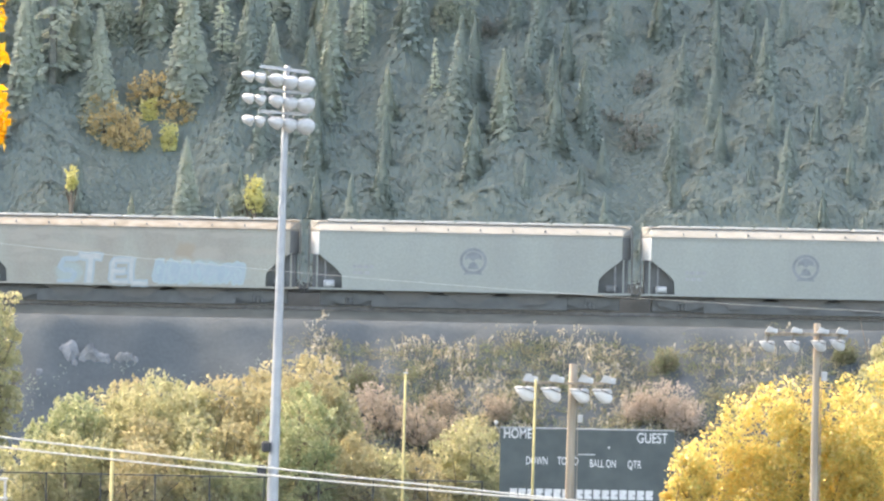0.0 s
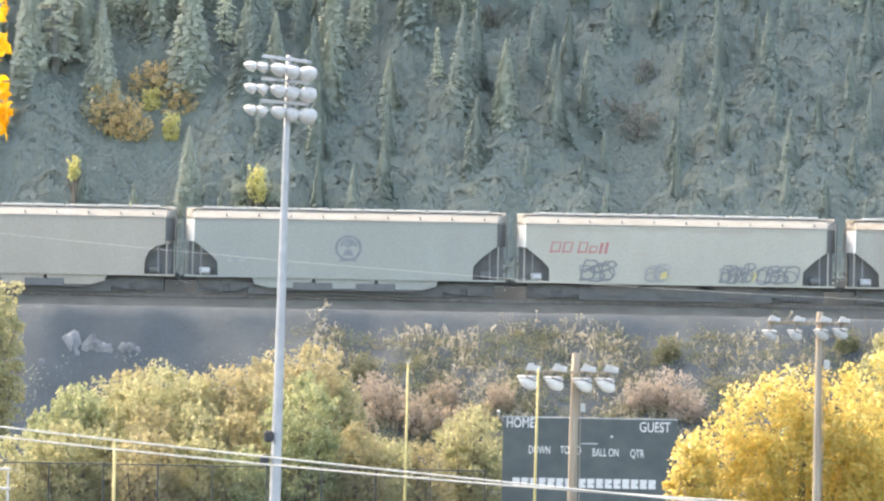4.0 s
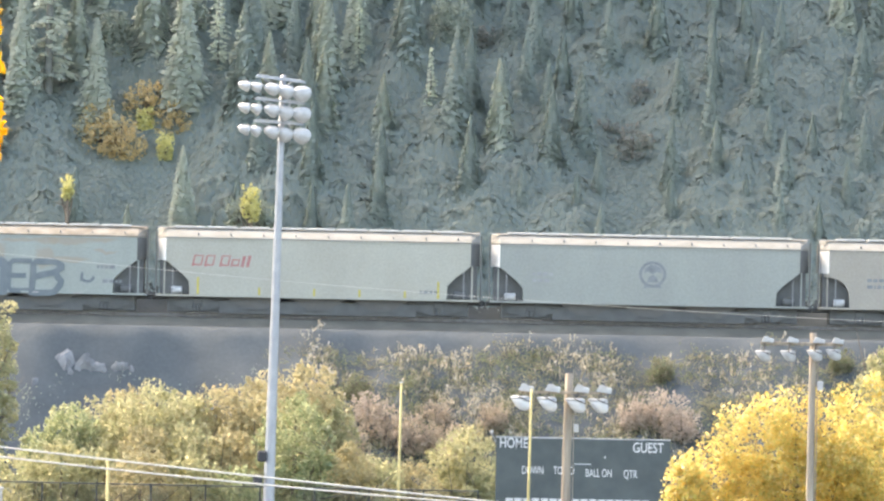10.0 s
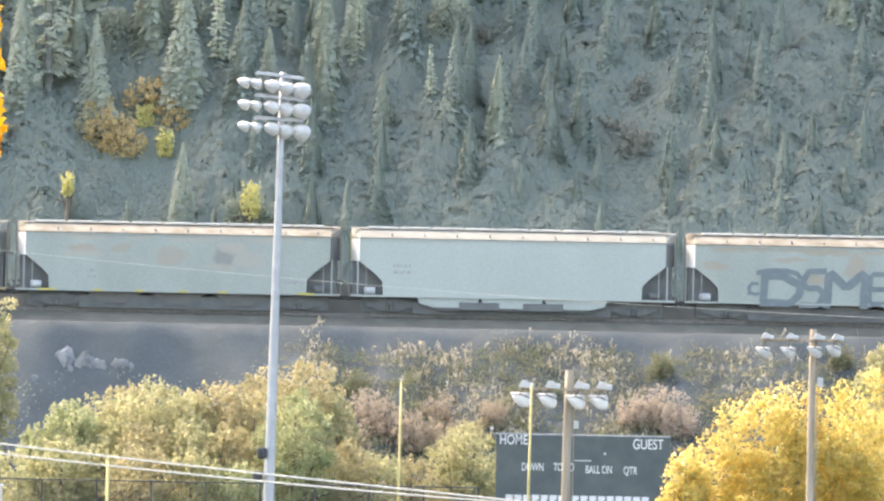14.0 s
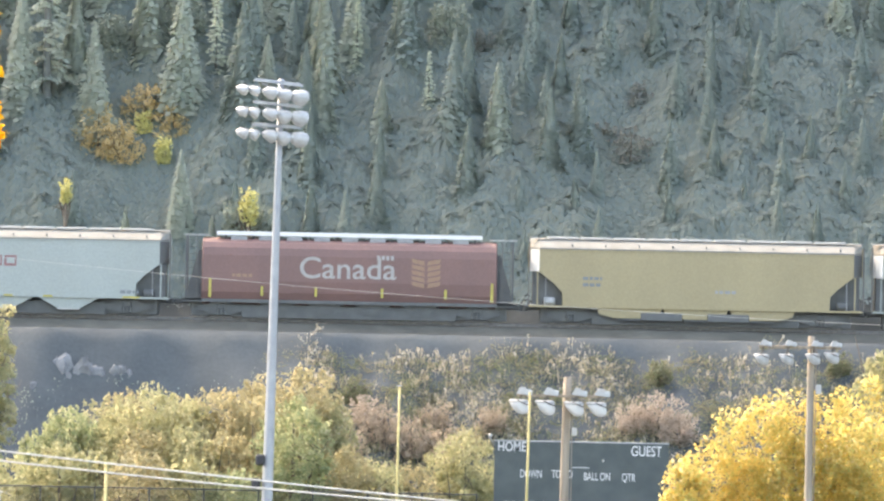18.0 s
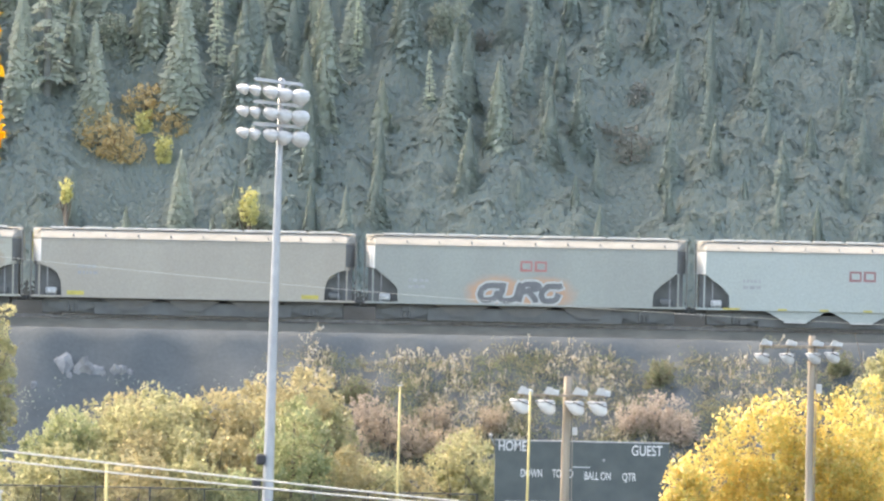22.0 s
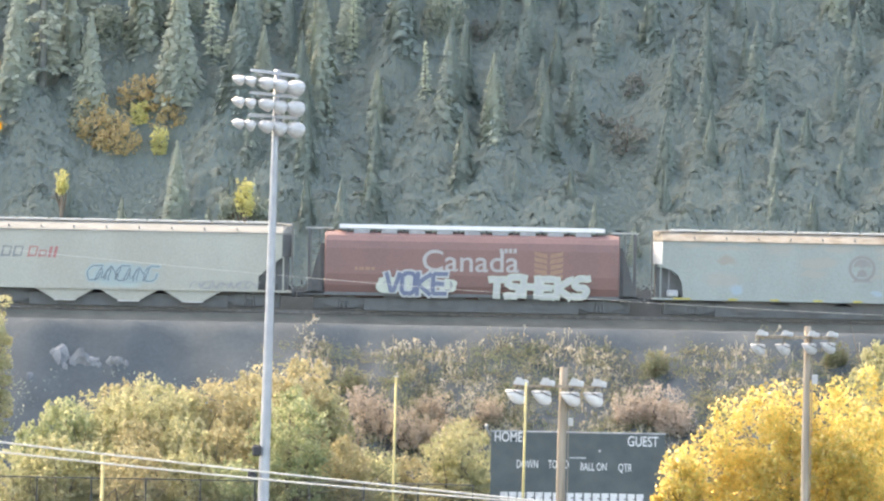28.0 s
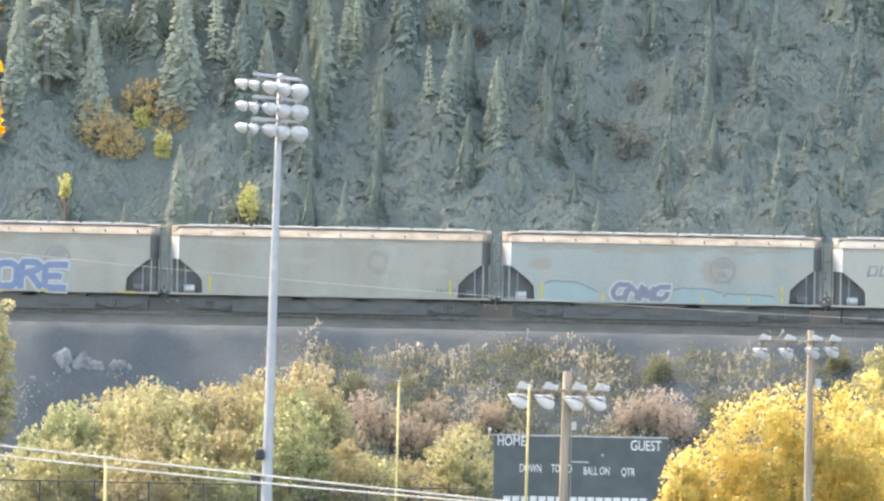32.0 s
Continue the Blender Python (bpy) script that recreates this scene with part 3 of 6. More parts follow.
def build_track():
    bed = bmesh.new()
    prof = [(-3.3, -0.75), (-1.65, -0.2), (1.65, -0.2), (3.3, -0.75)]
    xs = [-400 + 4 * k for k in range(201)]
    rows = [[bed.verts.new((x, TRACK_Y + py + 0.12 * math.sin(x * 1.3 + j), RAIL_Z + pz)) for j, (py, pz) in enumerate(prof)] for x in xs]
    for r, s in zip(rows, rows[1:]):
        for j in range(3):
            bed.faces.new((r[j], s[j], s[j + 1], r[j + 1]))
    tagged(part("ballast", bed, M["ballast"]), "grey crushed stone ballast under the track", "ballast", kind="structure")
    for y in (-0.72, 0.72):
        bm = bmesh.new()
        prism_pts = [(-0.07, -0.17), (0.07, -0.17), (0.02, -0.12), (0.02, -0.05), (0.037, -0.04), (0.037, 0), (-0.037, 0), (-0.037, -0.04), (-0.02, -0.05), (-0.02, -0.12)]
        a = [bm.verts.new((-400, TRACK_Y + y + px, RAIL_Z + pz)) for px, pz in prism_pts]
        b = [bm.verts.new((400, TRACK_Y + y + px, RAIL_Z + pz)) for px, pz in prism_pts]
        for k in range(len(a)):
            bm.faces.new((a[k], a[(k + 1) % len(a)], b[(k + 1) % len(a)], b[k]))
        tagged(part("rail", bm, M["rail"]), "rusty steel rail with a worn head", "rail", "rails of the track", kind="structure")


build_track()


# ---- the freight train ----
SIDE = 1.58
FACE = -SIDE - 0.004


def loft(bm, stations):
    """Skin through sections of equal point count; ends closed."""
    rings = [[bm.verts.new(p) for p in s] for s in stations]
    n = len(rings[0])
    for r, s in zip(rings, rings[1:]):
        for k in range(n):
            bm.faces.new((r[k], r[(k + 1) % n], s[(k + 1) % n], s[k]))
    bm.faces.new(rings[0][::-1])
    bm.faces.new(rings[-1])
    return bm


def hopper_section(x, zb, wide=1.0, crown=4.58):
    k = wide
    half = [(SIDE * k, zb), (SIDE * k, 3.98), (SIDE * k * 0.99, 4.02), (0.0, 4.06)]
    pts = [(x, -y, z) for y, z in half] + [(x, y, z) for y, z in half[-2::-1]]
    return pts


SHARED = {}
WHEELSETS = []
SPOTS = {}


def shared(key, make, material, smooth_shade=False):
    if key not in SHARED:
        SHARED[key] = mesh_of(key, make(), material, smooth_shade)
    return SHARED[key]


def wheelset_bm():
    """Two flanged wheels on their axle."""
    bm = bmesh.new()
    half = [(0.455, -0.85), (0.455, -0.74), (0.49, -0.72), (0.49, -0.69), (0.36, -0.70), (0.33, -0.74), (0.10, -0.72), (0.09, -0.5)]
    prof = [(0.07, -1.0), (0.09, -0.99), (0.10, -0.84), (0.33, -0.82), (0.36, -0.85)] + half
    lathe(bm, prof + [(r, -y) for r, y in prof[::-1]], pose(0, 0, 0, 90), 18)
    for k in range(3):
        a = k * math.tau / 3
        box(bm, 0.2 * math.cos(a) - 0.05, 0.2 * math.cos(a) + 0.05, -0.86, -0.8, 0.2 * math.sin(a) - 0.05, 0.2 * math.sin(a) + 0.05)
    return bm


def side_frame_bm():
    bm = bmesh.new()
    prism(bm, [(-1.25, 0.62), (-1.25, 0.38), (-0.95, 0.36), (-0.35, 0.16), (0.35, 0.16), (0.95, 0.36), (1.25, 0.38), (1.25, 0.62), (0.95, 0.66), (0.4, 0.86), (-0.4, 0.86), (-0.95, 0.66)], -0.08, 0.08)
    return bm


def springs_bm():
    bm = bmesh.new()
    for x in (-0.2, 0.0, 0.2):
        lathe(bm, [(0.08, 0.2), (0.08, 0.28), (0.06, 0.3), (0.08, 0.34), (0.06, 0.38), (0.08, 0.44), (0.08, 0.5)], Matrix.Translation((x, 0, 0)), 8)
    return bm


def truck(parent, x):
    """A four-wheel truck under one end of a car."""
    t = part("truck", shared("bolster", lambda: boxes((-0.22, 0.22, -1.15, 1.15, 0.5, 0.8), bevel=0.03), M["under"]), None, parent, at=(x, 0, 0))
    for y in (-1.02, 1.02):
        part("side_frame", shared("side_frame", side_frame_bm, M["under"]), None, t, at=(0, y, 0))
        part("spring_set", shared("spring_set", springs_bm, M["under"]), None, t, at=(0, y * 1.1, 0))
    # solid box added to keep the space between the wheels dark
    part("brake_beam", shared("brake_beam", lambda: boxes((-1.6, 1.6, -0.9, 0.9, 0.1, 0.95), bevel=0.05), M["under"]), None, t)
    for wx in (-0.88, 0.88):
        WHEELSETS.append((parent, part("wheelset", shared("wheelset", wheelset_bm, M["steel"]), None, t, at=(wx, 0, 0.46)), wx))
    return t


def coupler_bm():
    bm = boxes((-0.55, 0.25, -0.12, 0.12, -0.12, 0.12), bevel=0.03)
    box(bm, 0.2, 0.44, -0.17, 0.14, -0.15, 0.15, 0.04)
    return bm


def ladder_bm(height, rungs):
    bm = bmesh.new()
    for x in (-0.22, 0.22):
        box(bm, x - 0.025, x + 0.025, -0.03, 0.03, 0, height)
    for k in range(rungs):
        z = height * (k + 0.5) / rungs
        box(bm, -0.22, 0.22, -0.012, 0.012, z - 0.012, z + 0.012)
    return bm


def emblem(parent, x, z, material):
    """Round heraldic badge, drawn as a ring with plain dark shapes in it."""
    bm = bmesh.new()
    ribbon(bm, arc(0, 0, 0.64, 0.62, 0, 360, 28), 0.15)
    part("badge_ring", bm, material, parent, "dark round badge", at=(x, FACE, z))
    bm = bmesh.new()
    prism(bm, [(-0.46, 0.06), (-0.38, 0.34), (-0.12, 0.5), (0.18, 0.48), (0.42, 0.32), (0.48, 0.06), (0.24, 0.14), (0, 0.02), (-0.24, 0.14)], 0, 0.004)
    part("badge_figure", bm, material, parent, at=(x, FACE, z))
    bm = bmesh.new()
    prism(bm, [(-0.3, -0.42), (-0.2, -0.14), (0, -0.02), (0.2, -0.14), (0.3, -0.42)], 0, 0.004)
    part("badge_shield", bm, material, parent, at=(x, FACE, z))
    bm = bmesh.new()
    prism(bm, [(-0.5, -0.74), (-0.42, -0.58), (0.42, -0.58), (0.5, -0.74), (0.3, -0.70), (-0.3, -0.70)], 0, 0.004)
    part("badge_ribbon", bm, material, parent, at=(x, FACE - 0.008, z))


TINTS = {"rust": (0.340, 0.280, 0.210), "fade": (0.385, 0.350, 0.300), "grey": (0.215, 0.215, 0.205), "cyan": (0.340, 0.465, 0.475), "blue": (0.330, 0.430, 0.500), "orange": (0.520, 0.300, 0.185), "yellow": (0.620, 0.520, 0.190)}


def stain(car, x, z, rx, rz, tint="rust", strength=0.7):
    SPOTS.setdefault(car, []).append((x, z, rx, rz, TINTS[tint], strength))


def name_bars(parent, x, z, w, h, material, lean=0.22, second=None):
    """A company's name as plain slanted blocks of its size and colour."""
    bars = ((0.0, 0.17, 1.0, True), (0.21, 0.37, 1.0, True), (0.47, 0.63, 1.0, True), (0.66, 0.80, 0.68, True), (0.835, 0.885, 0.95, False), (0.925, 0.975, 1.0, False))
    for i, (a, b, tall, hollow) in enumerate(bars):
        m = second if second and i > 1 else material
        skew = lambda px, pz: (px + lean * pz, pz)
        top = tall * h
        if hollow:
            k = 0.15 * h
            loop = [skew(a * w + k / 2, 0.0), skew(a * w + k / 2, top - k / 2), skew(b * w - k / 2, top - k / 2), skew(b * w - k / 2, k * 0.9), skew(a * w + k, k * 0.9)]
            bm = ribbon(bmesh.new(), loop, k)
        else:
            bm = prism(bmesh.new(), [skew(a * w, 0), skew(b * w, 0), skew(b * w, top), skew(a * w, top)], 0, 0.004)
        part("company_block", bm, m, parent, "slanted block of a faded company name", at=(x, FACE, z))


# spray letters: strokes as pairs of digits, across 0 to 4 and up 0 to 6
STROKES = {
    "D": "0006 062644423000", "E": "40000646 0333", "M": "0006234640", "B": "000636453403 34423000", "S": "0030423313041646",
    "T": "2026 0646", "L": "060040", "O": "100105163645413010", "R": "000636453403 2340", "V": "062046", "K": "0006 460340", "I": "2026",
    "N": "00064046", "U": "060110304146", "H": "0006 4046 0343", "F": "000646 0333", "P": "000636453403",
    "(": "4616040210304143", "~": "0004162442304446", "^": "0016204640",  # unreadable curls
}


def spray(parent, x, z, w, h, word, material, width, halo=None, seed=1, label="sprayed graffiti letters", slant=0.05, lift=0.0, crowd=0.82):
    """Sprayed letters in rounded strokes, with a wider halo under them where one is given."""
    rng = random.Random(seed)
    step = w / len(word)
    for i, ch in enumerate(word):
        x0, wide = i * step + 0.06 * step, step * crowd
        up, tall = h * rng.uniform(-0.05, 0.05), h * rng.uniform(0.92, 1.06)
        for j, st in enumerate(STROKES[ch].split()):
            q = [(int(st[k]) / 4, int(st[k + 1]) / 6) for k in range(0, len(st), 2)]
            pts = []
            for (ax, az), (bx, bz) in zip(q, q[1:]):
                pts += [(ax + (bx - ax) * u, az + (bz - az) * u) for u in (0.12, 0.5, 0.88)]
            pts = [q[0]] + pts + [q[-1]]
            pts = [(x0 + px * wide + slant * pz * tall + rng.uniform(-0.02, 0.02), up + pz * tall + rng.uniform(-0.02, 0.02)) for px, pz in pts]
            d = lift + 0.008 * (i % 2) + 0.004 * j
            for name, m, wide_by, y in (("graffiti_halo", halo, width * 1.3 + 0.14, 0.004), ("graffiti_stroke", material, width, 0.024)):
                if m is not None:
                    part(name, stroke_strip(pts, wide_by), m, parent, label, at=(x, FACE - y - d, z))


def sprayed_field(car, x0, x1, z0, top, drop, seed):
    """A field of teal spray along the sill, with a ragged dark upper edge that falls off towards one end."""
    rng = random.Random(seed)
    n = 14
    edge = []
    for i in range(n + 1):
        u = i / n
        edge.append((x0 + (x1 - x0) * u, top - drop * max(0.0, (u - 0.55) / 0.45) ** 1.6 - (0.12 if i == 0 else 0.0) + rng.uniform(-0.035, 0.035)))
    bm = bmesh.new()
    prism(bm, [(x1 - 0.02, z0), (x0 + 0.02, z0)] + edge, 0, 0.004)
    part("graffiti_field", bm, M["g_teal"], car, "field of pale teal spray", at=(0, FACE - 0.002, 0))
    part("graffiti_edge", stroke_strip(edge, 0.05), M["g_slate"], car, "ragged dark edge of spray", at=(0, FACE - 0.014, 0))


def stroke_strip(pts, w):
    """One sprayed stroke that climbs a hair's breadth along its way, so that it may cross itself."""
    bm = bmesh.new()
    pts = [np.array(p, float) for p in pts]
    rows = []
    for i, p in enumerate(pts):
        d = pts[min(i + 1, len(pts) - 1)] - pts[max(i - 1, 0)]
        d = d / (np.hypot(*d) + 1e-9)
        end = d * (w * 0.35 if i == len(pts) - 1 else -w * 0.35 if i == 0 else 0.0)
        n = np.array((-d[1], d[0])) * w / 2
        y = -0.0005 * i
        rows.append([bm.verts.new((q[0], yy, q[1])) for q, yy in ((p + end - n, y), (p + end + n, y), (p + end + n, y + 0.002), (p + end - n, y + 0.002))])
    for r, q in zip(rows, rows[1:]):
        for k in range(4):
            bm.faces.new((r[k], q[k], q[(k + 1) % 4], r[(k + 1) % 4]))
    bm.faces.new(rows[0])
    bm.faces.new(rows[-1][::-1])
    return bm


def two_block_mark(parent, x, z, material):
    for dx in (0.0, 0.76):
        part("company_block", ribbon(bmesh.new(), [(dx + 0.06, 0.0), (dx + 0.06, 0.5), (dx + 0.6, 0.5), (dx + 0.6, 0.06), (dx + 0.1, 0.06)], 0.14), material, parent, "square outlined red block", at=(x, FACE, z))


def data_lines(parent, x, z, rows, material):
    """Small stencilled data, too small to read: bars."""
    bm = bmesh.new()
    rng = random.Random(int(x * 100) + 7)
    for i in range(rows):
        px = 0.0
        while px < 0.9:
            w = rng.uniform(0.1, 0.3)
            prism(bm, [(px, -i * 0.34), (px + w, -i * 0.34), (px + w, -i * 0.34 + 0.17), (px, -i * 0.34 + 0.17)], 0, 0.004)
            px += w + 0.07
    tagged(part("data_stencil", bm, material, parent, at=(x, FACE, z)), kind="stuff")


def wobbly(rng, cx, cz, rx, rz, n=14, power=4):
    """A lumpy rounded block."""
    pts = []
    for i in range(n):
        a = i * math.tau / n
        ca, sa = math.cos(a), math.sin(a)
        e = (abs(ca) ** power + abs(sa) ** power) ** (-1 / power) * rng.uniform(0.82, 1.1)
        pts.append((cx + rx * ca * e, cz + rz * sa * e))
    return pts


def graffiti(parent, x, z, w, h, count, fill, line=None, seed=1, label="sprayed graffiti", slant=0.15):
    """A row of lumpy sprayed blocks with an outline and a few scored strokes; it spells nothing."""
    rng = random.Random(seed)
    step = w / count
    for i in range(count):
        cx, cz = (i + 0.5) * step, h * rng.uniform(0.45, 0.52)
        rx, rz = step * rng.uniform(0.42, 0.56), h * rng.uniform(0.42, 0.56)
        pts = wobbly(rng, cx, cz, rx, rz, 16, 3.5)
        pts = [(px + slant * (pz - cz), pz) for px, pz in pts]
        d = 0.0006 * (i % 5)
        if line:
            big = [(cx + (px - cx) * 1.16, cz + (pz - cz) * 1.13) for px, pz in pts]
            part("graffiti_outline", prism(bmesh.new(), big, 0, 0.003), line, parent, label, at=(x, FACE - 0.004 - d, z))
        part("graffiti_block", prism(bmesh.new(), pts, 0, 0.003), fill, parent, label, at=(x, FACE - 0.010 - d, z))
        for q in range(2):
            a0 = rng.uniform(0, 360)
            s = arc(cx + rng.uniform(-0.2, 0.2) * rx, cz + rng.uniform(-0.3, 0.3) * rz, rx * rng.uniform(0.25, 0.5), rz * rng.uniform(0.25, 0.6), a0, a0 + rng.uniform(90, 200), 6)
            part("graffiti_stroke", ribbon(bmesh.new(), s, 0.09), line or M["mark_grey"], parent, label, at=(x, FACE - 0.016 - 0.0008 * q - d, z))


def swoosh(parent, x, z, w, h, material, seed=5, width=0.5, count=7, label="large sprayed slate blue strokes"):
    """Broad curved spray strokes in a row; they spell nothing."""
    rng = random.Random(seed)
    step = w / count
    for i in range(count):
        cx = (i + 0.5) * step
        a0 = rng.choice([60, 150, 240, 330])
        s = arc(cx, h * rng.uniform(0.42, 0.55), step * rng.uniform(0.3, 0.42), h * rng.uniform(0.3, 0.42), a0, a0 + rng.uniform(170, 270), 10)
        part("graffiti_stroke", ribbon(bmesh.new(), s, width * rng.uniform(0.8, 1.15)), material, parent, label, at=(x, FACE - 0.004 - 0.0015 * i, z))
        s = [(cx - step * 0.35, h * rng.uniform(0, 0.2)), (cx - step * 0.28, h * 0.5), (cx - step * rng.uniform(0.1, 0.3), h * rng.uniform(0.85, 1.0))]
        part("graffiti_stroke", ribbon(bmesh.new(), s, width * 0.8), material, parent, label, at=(x, FACE - 0.0044 - 0.0015 * i - 0.0005, z))


def hopper_car(L, paint, label, rounded=False, bays="dark", tabs=None, rim=None, yellow_end=False):
    """Covered hopper: body with cut-away ends, roof walk and hatches, bays, sills, ladders, trucks."""
    car = thing("hopper_car", label, "rail car", "cars of the freight train")
    e = L / 2 - 0.33
    st = [(-e, 2.84), (-e + 0.45, 2.78), (-e + 1.25, 2.16), (-e + 1.66, 1.74), (-e + 1.70, 1.0)]
    if rounded:
        st = [(-e, 2.64), (-e + 0.45, 2.62), (-e + 0.9, 2.50), (-e + 1.28, 2.24), (-e + 1.50, 1.8), (-e + 1.56, 1.0)]
    st = st + [(-x, z) for x, z in st[::-1]]
    body = part("body", loft(bmesh.new(), [hopper_section(x, z, 0.36 if abs(x) > e - 0.01 else 1.0) for x, z in st]), paint, car)
    rs = [(SIDE + 0.03, 3.99), (SIDE + 0.03, 4.06), (1.42, 4.16), (0.62, 4.50), (0.3, 4.56), (0.0, 4.58)]
    ring = lambda x, k: [(x, -y * k, z) for y, z in rs] + [(x, y * k, z) for y, z in rs[-2::-1]]
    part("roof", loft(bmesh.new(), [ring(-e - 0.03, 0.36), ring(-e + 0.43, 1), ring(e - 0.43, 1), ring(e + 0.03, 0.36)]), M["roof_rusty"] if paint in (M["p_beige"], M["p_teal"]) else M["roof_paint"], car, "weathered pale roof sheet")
    # roof: running boards along the middle, hatch covers, edge brackets
    part("roof_walk", boxes((-e - 0.1, e + 0.1, -0.72, -0.48, 4.57, 4.60), (-e - 0.1, e + 0.1, 0.48, 0.72, 4.57, 4.60)), M["roof_metal"], car, "galvanized running boards lightened as if glinting")
    n = 9
    hatch = shared("hatch%.1f" % L, lambda: boxes((-(L - 2.2) / n / 2 + 0.06, (L - 2.2) / n / 2 - 0.06, -0.42, 0.42, 4.5, 4.66), bevel=0.04), M["roof_metal"])
    clip = shared("bracket", lambda: boxes((-0.04, 0.04, -0.13, 0.13, -0.04, 0.04)), M["rock"])
    for k in range(n):
        x = (k - (n - 1) / 2) * (L - 2.2) / n
        part("hatch_cover", hatch, None, body, at=(x, 0, 0))
        part("roof_bracket", clip, None, body, at=pose(x + 0.5, -1.36, 4.20, -25))
    # side ribs of the eaves and the sill
    part("eave_rail", boxes((-e + 0.6, e - 0.6, -SIDE - 0.02, -SIDE, 3.90, 3.96), (-e + 0.6, e - 0.6, SIDE, SIDE + 0.02, 3.90, 3.96)), paint, car)
    part("side_sill", boxes((-e, e, -SIDE - 0.035, -SIDE + 0.1, 0.93, 1.03), (-e, e, SIDE - 0.1, SIDE + 0.035, 0.93, 1.03)), rim or paint, car)
    part("centre_sill", boxes((-L / 2 + 0.55, L / 2 - 0.55, -0.35, 0.35, 0.72, 1.08)), M["under"], car)
    # solid box added so that the space under the car looks shaded
    part("brake_rigging", boxes((-L / 2 + 3.6, L / 2 - 3.6, -1.1, 1.1, 0.06, 0.74), bevel=0.03), M["under"], car, "solid dark box standing for the shade under the car")
    for s in (-1, 1):
        # dark plate that fills the shaded end opening, the end platform and the corner posts
        pts = [(s * (e - 0.1), 1.05), (s * (e - 1.66), 1.05), (s * (e - 1.66), 1.7), (s * (e - 1.25), 2.16), (s * (e - 0.5), 2.74), (s * (e - 0.1), 2.84)]
        part("end_slope_sheet", prism(bmesh.new(), pts, -1.0, 1.0), M["under"], car, "dark plate standing for the shaded end opening", at=(0, 0, 0))
        part("end_platform", boxes((s * (e - 1.7), s * (e + 0.06), -SIDE - 0.03, SIDE + 0.03, 0.92, 1.0)), rim or paint, car)
        for y in (-SIDE + 0.03, SIDE - 0.03):
            part("corner_post", boxes((s * (e - 0.36) - 0.035, s * (e - 0.36) + 0.035, y - 0.035, y + 0.035, 1.0, 2.8)), paint, car)
            part("grab_post", boxes((s * (e - 0.8) - 0.02, s * (e - 0.8) + 0.02, y - 0.02, y + 0.02, 1.0, 2.5)), M["mark_grey"], car)
        part("ladder", shared("end_ladder", lambda: ladder_bm(3.4, 9), M["under_brown"]), None, car, "dark steel end ladder", at=pose(s * (e + 0.10), -1.15, 1.0, 0, 0, 90))
        # corner sheets: near-white at one end as if sunlit, dark at the other as if shaded
        a = math.degrees(math.atan2(1.01, 0.45))
        for f in (-1, 1):
            part("end_corner_sheet", boxes((0, 1.10, -0.012, 0.012, 2.80, 3.98)), M["sunlit_cream"] if s < 0 else M["under"], car, "end sheet coloured light as if sunlit" if s < 0 else "end sheet coloured dark as if shaded", at=pose(s * (e + 0.022), f * 0.575, 0, 0, 0, f * a if s < 0 else f * (180 - a)))
        for y, zt in ((-0.45, 4.1), (0.0, 4.3), (0.45, 4.1)):
            part("end_rib", boxes((s * e, s * (e + 0.14), y - 0.07, y + 0.07, 2.8, zt)), M["mark_yellow"] if yellow_end and s < 0 else paint, car)
        # one cylinder is coloured light, as though the sun struck it
        bm = bmesh.new()
        lathe(bm, [(0.14, -0.3), (0.2, -0.25), (0.2, 0.25), (0.14, 0.3)], pose(s * (e - 1.0), -1.25, 1.25, 0, 90), 10)
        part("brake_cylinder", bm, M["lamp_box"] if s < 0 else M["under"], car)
        part("coupler", shared("coupler", coupler_bm, M["under"]), None, car, at=pose(s * (L / 2 - 0.46), 0, 0.85, 0, 0, 0 if s > 0 else 180))
        truck(car, s * (L / 2 - 2.45))
    # discharge bays between the trucks
    span = L - 7.6
    col = {"dark": M["under"], "brown": M["under_brown"]}.get(bays, paint)
    for k in range(3):
        x = (k - 1) * span / 3
        w = span / 6
        if bays == "band":
            pts = [(x - w * 0.98, 0.95), (x - w * 0.9, 0.62), (x - w * 0.45, 0.42), (x + w * 0.45, 0.42), (x + w * 0.9, 0.62), (x + w * 0.98, 0.95)]
        else:
            pts = [(x - w * 0.95, 0.95), (x - w * 0.3, 0.34), (x + w * 0.3, 0.34), (x + w * 0.95, 0.95)]
        y = 1.5 if bays in ("band", "tri") else 1.2
        bay = part("hopper_bay", prism(bmesh.new(), pts, -y, y), M["under_brown"] if bays == "dark" else col, car)
        part("outlet_gate", boxes((x - w * 0.34, x + w * 0.34, -y - 0.06, y + 0.06, 0.30, 0.37)), M["roof_metal"] if bays == "tri" else M["under"], bay)
        if bays == "band" and k < 2:
            part("gate_housing", boxes((x + w * 0.35, x + w * 1.6, -1.56, 1.56, 0.30, 0.72), bevel=0.03), M["under"], bay)
    if tabs:
        for x in tabs:
            tall = abs(x) > e - 2.4
            if tabs is not TABS_LOW:
                part("reflector", boxes((x - 0.06, x + 0.06, FACE - 0.006, FACE + 0.002, 1.06, 1.95 if tall else 1.45)), M["mark_yellow"], car, "yellow reflector strip")
            else:
                part("reflector", boxes((x - (0.45 if tall else 0.24), x + (0.45 if tall else 0.24), FACE - 0.04, FACE - 0.034, 0.95, 1.05)), M["mark_yellow"], car, "yellow reflector strip")
    return car


TABS_LOW = [-6.9, -4.2, -2.0, 0.3, 2.4, 6.8]
TABS_TALL = [-6.35, -3.1, -0.2, 2.2, 4.6, 6.35]


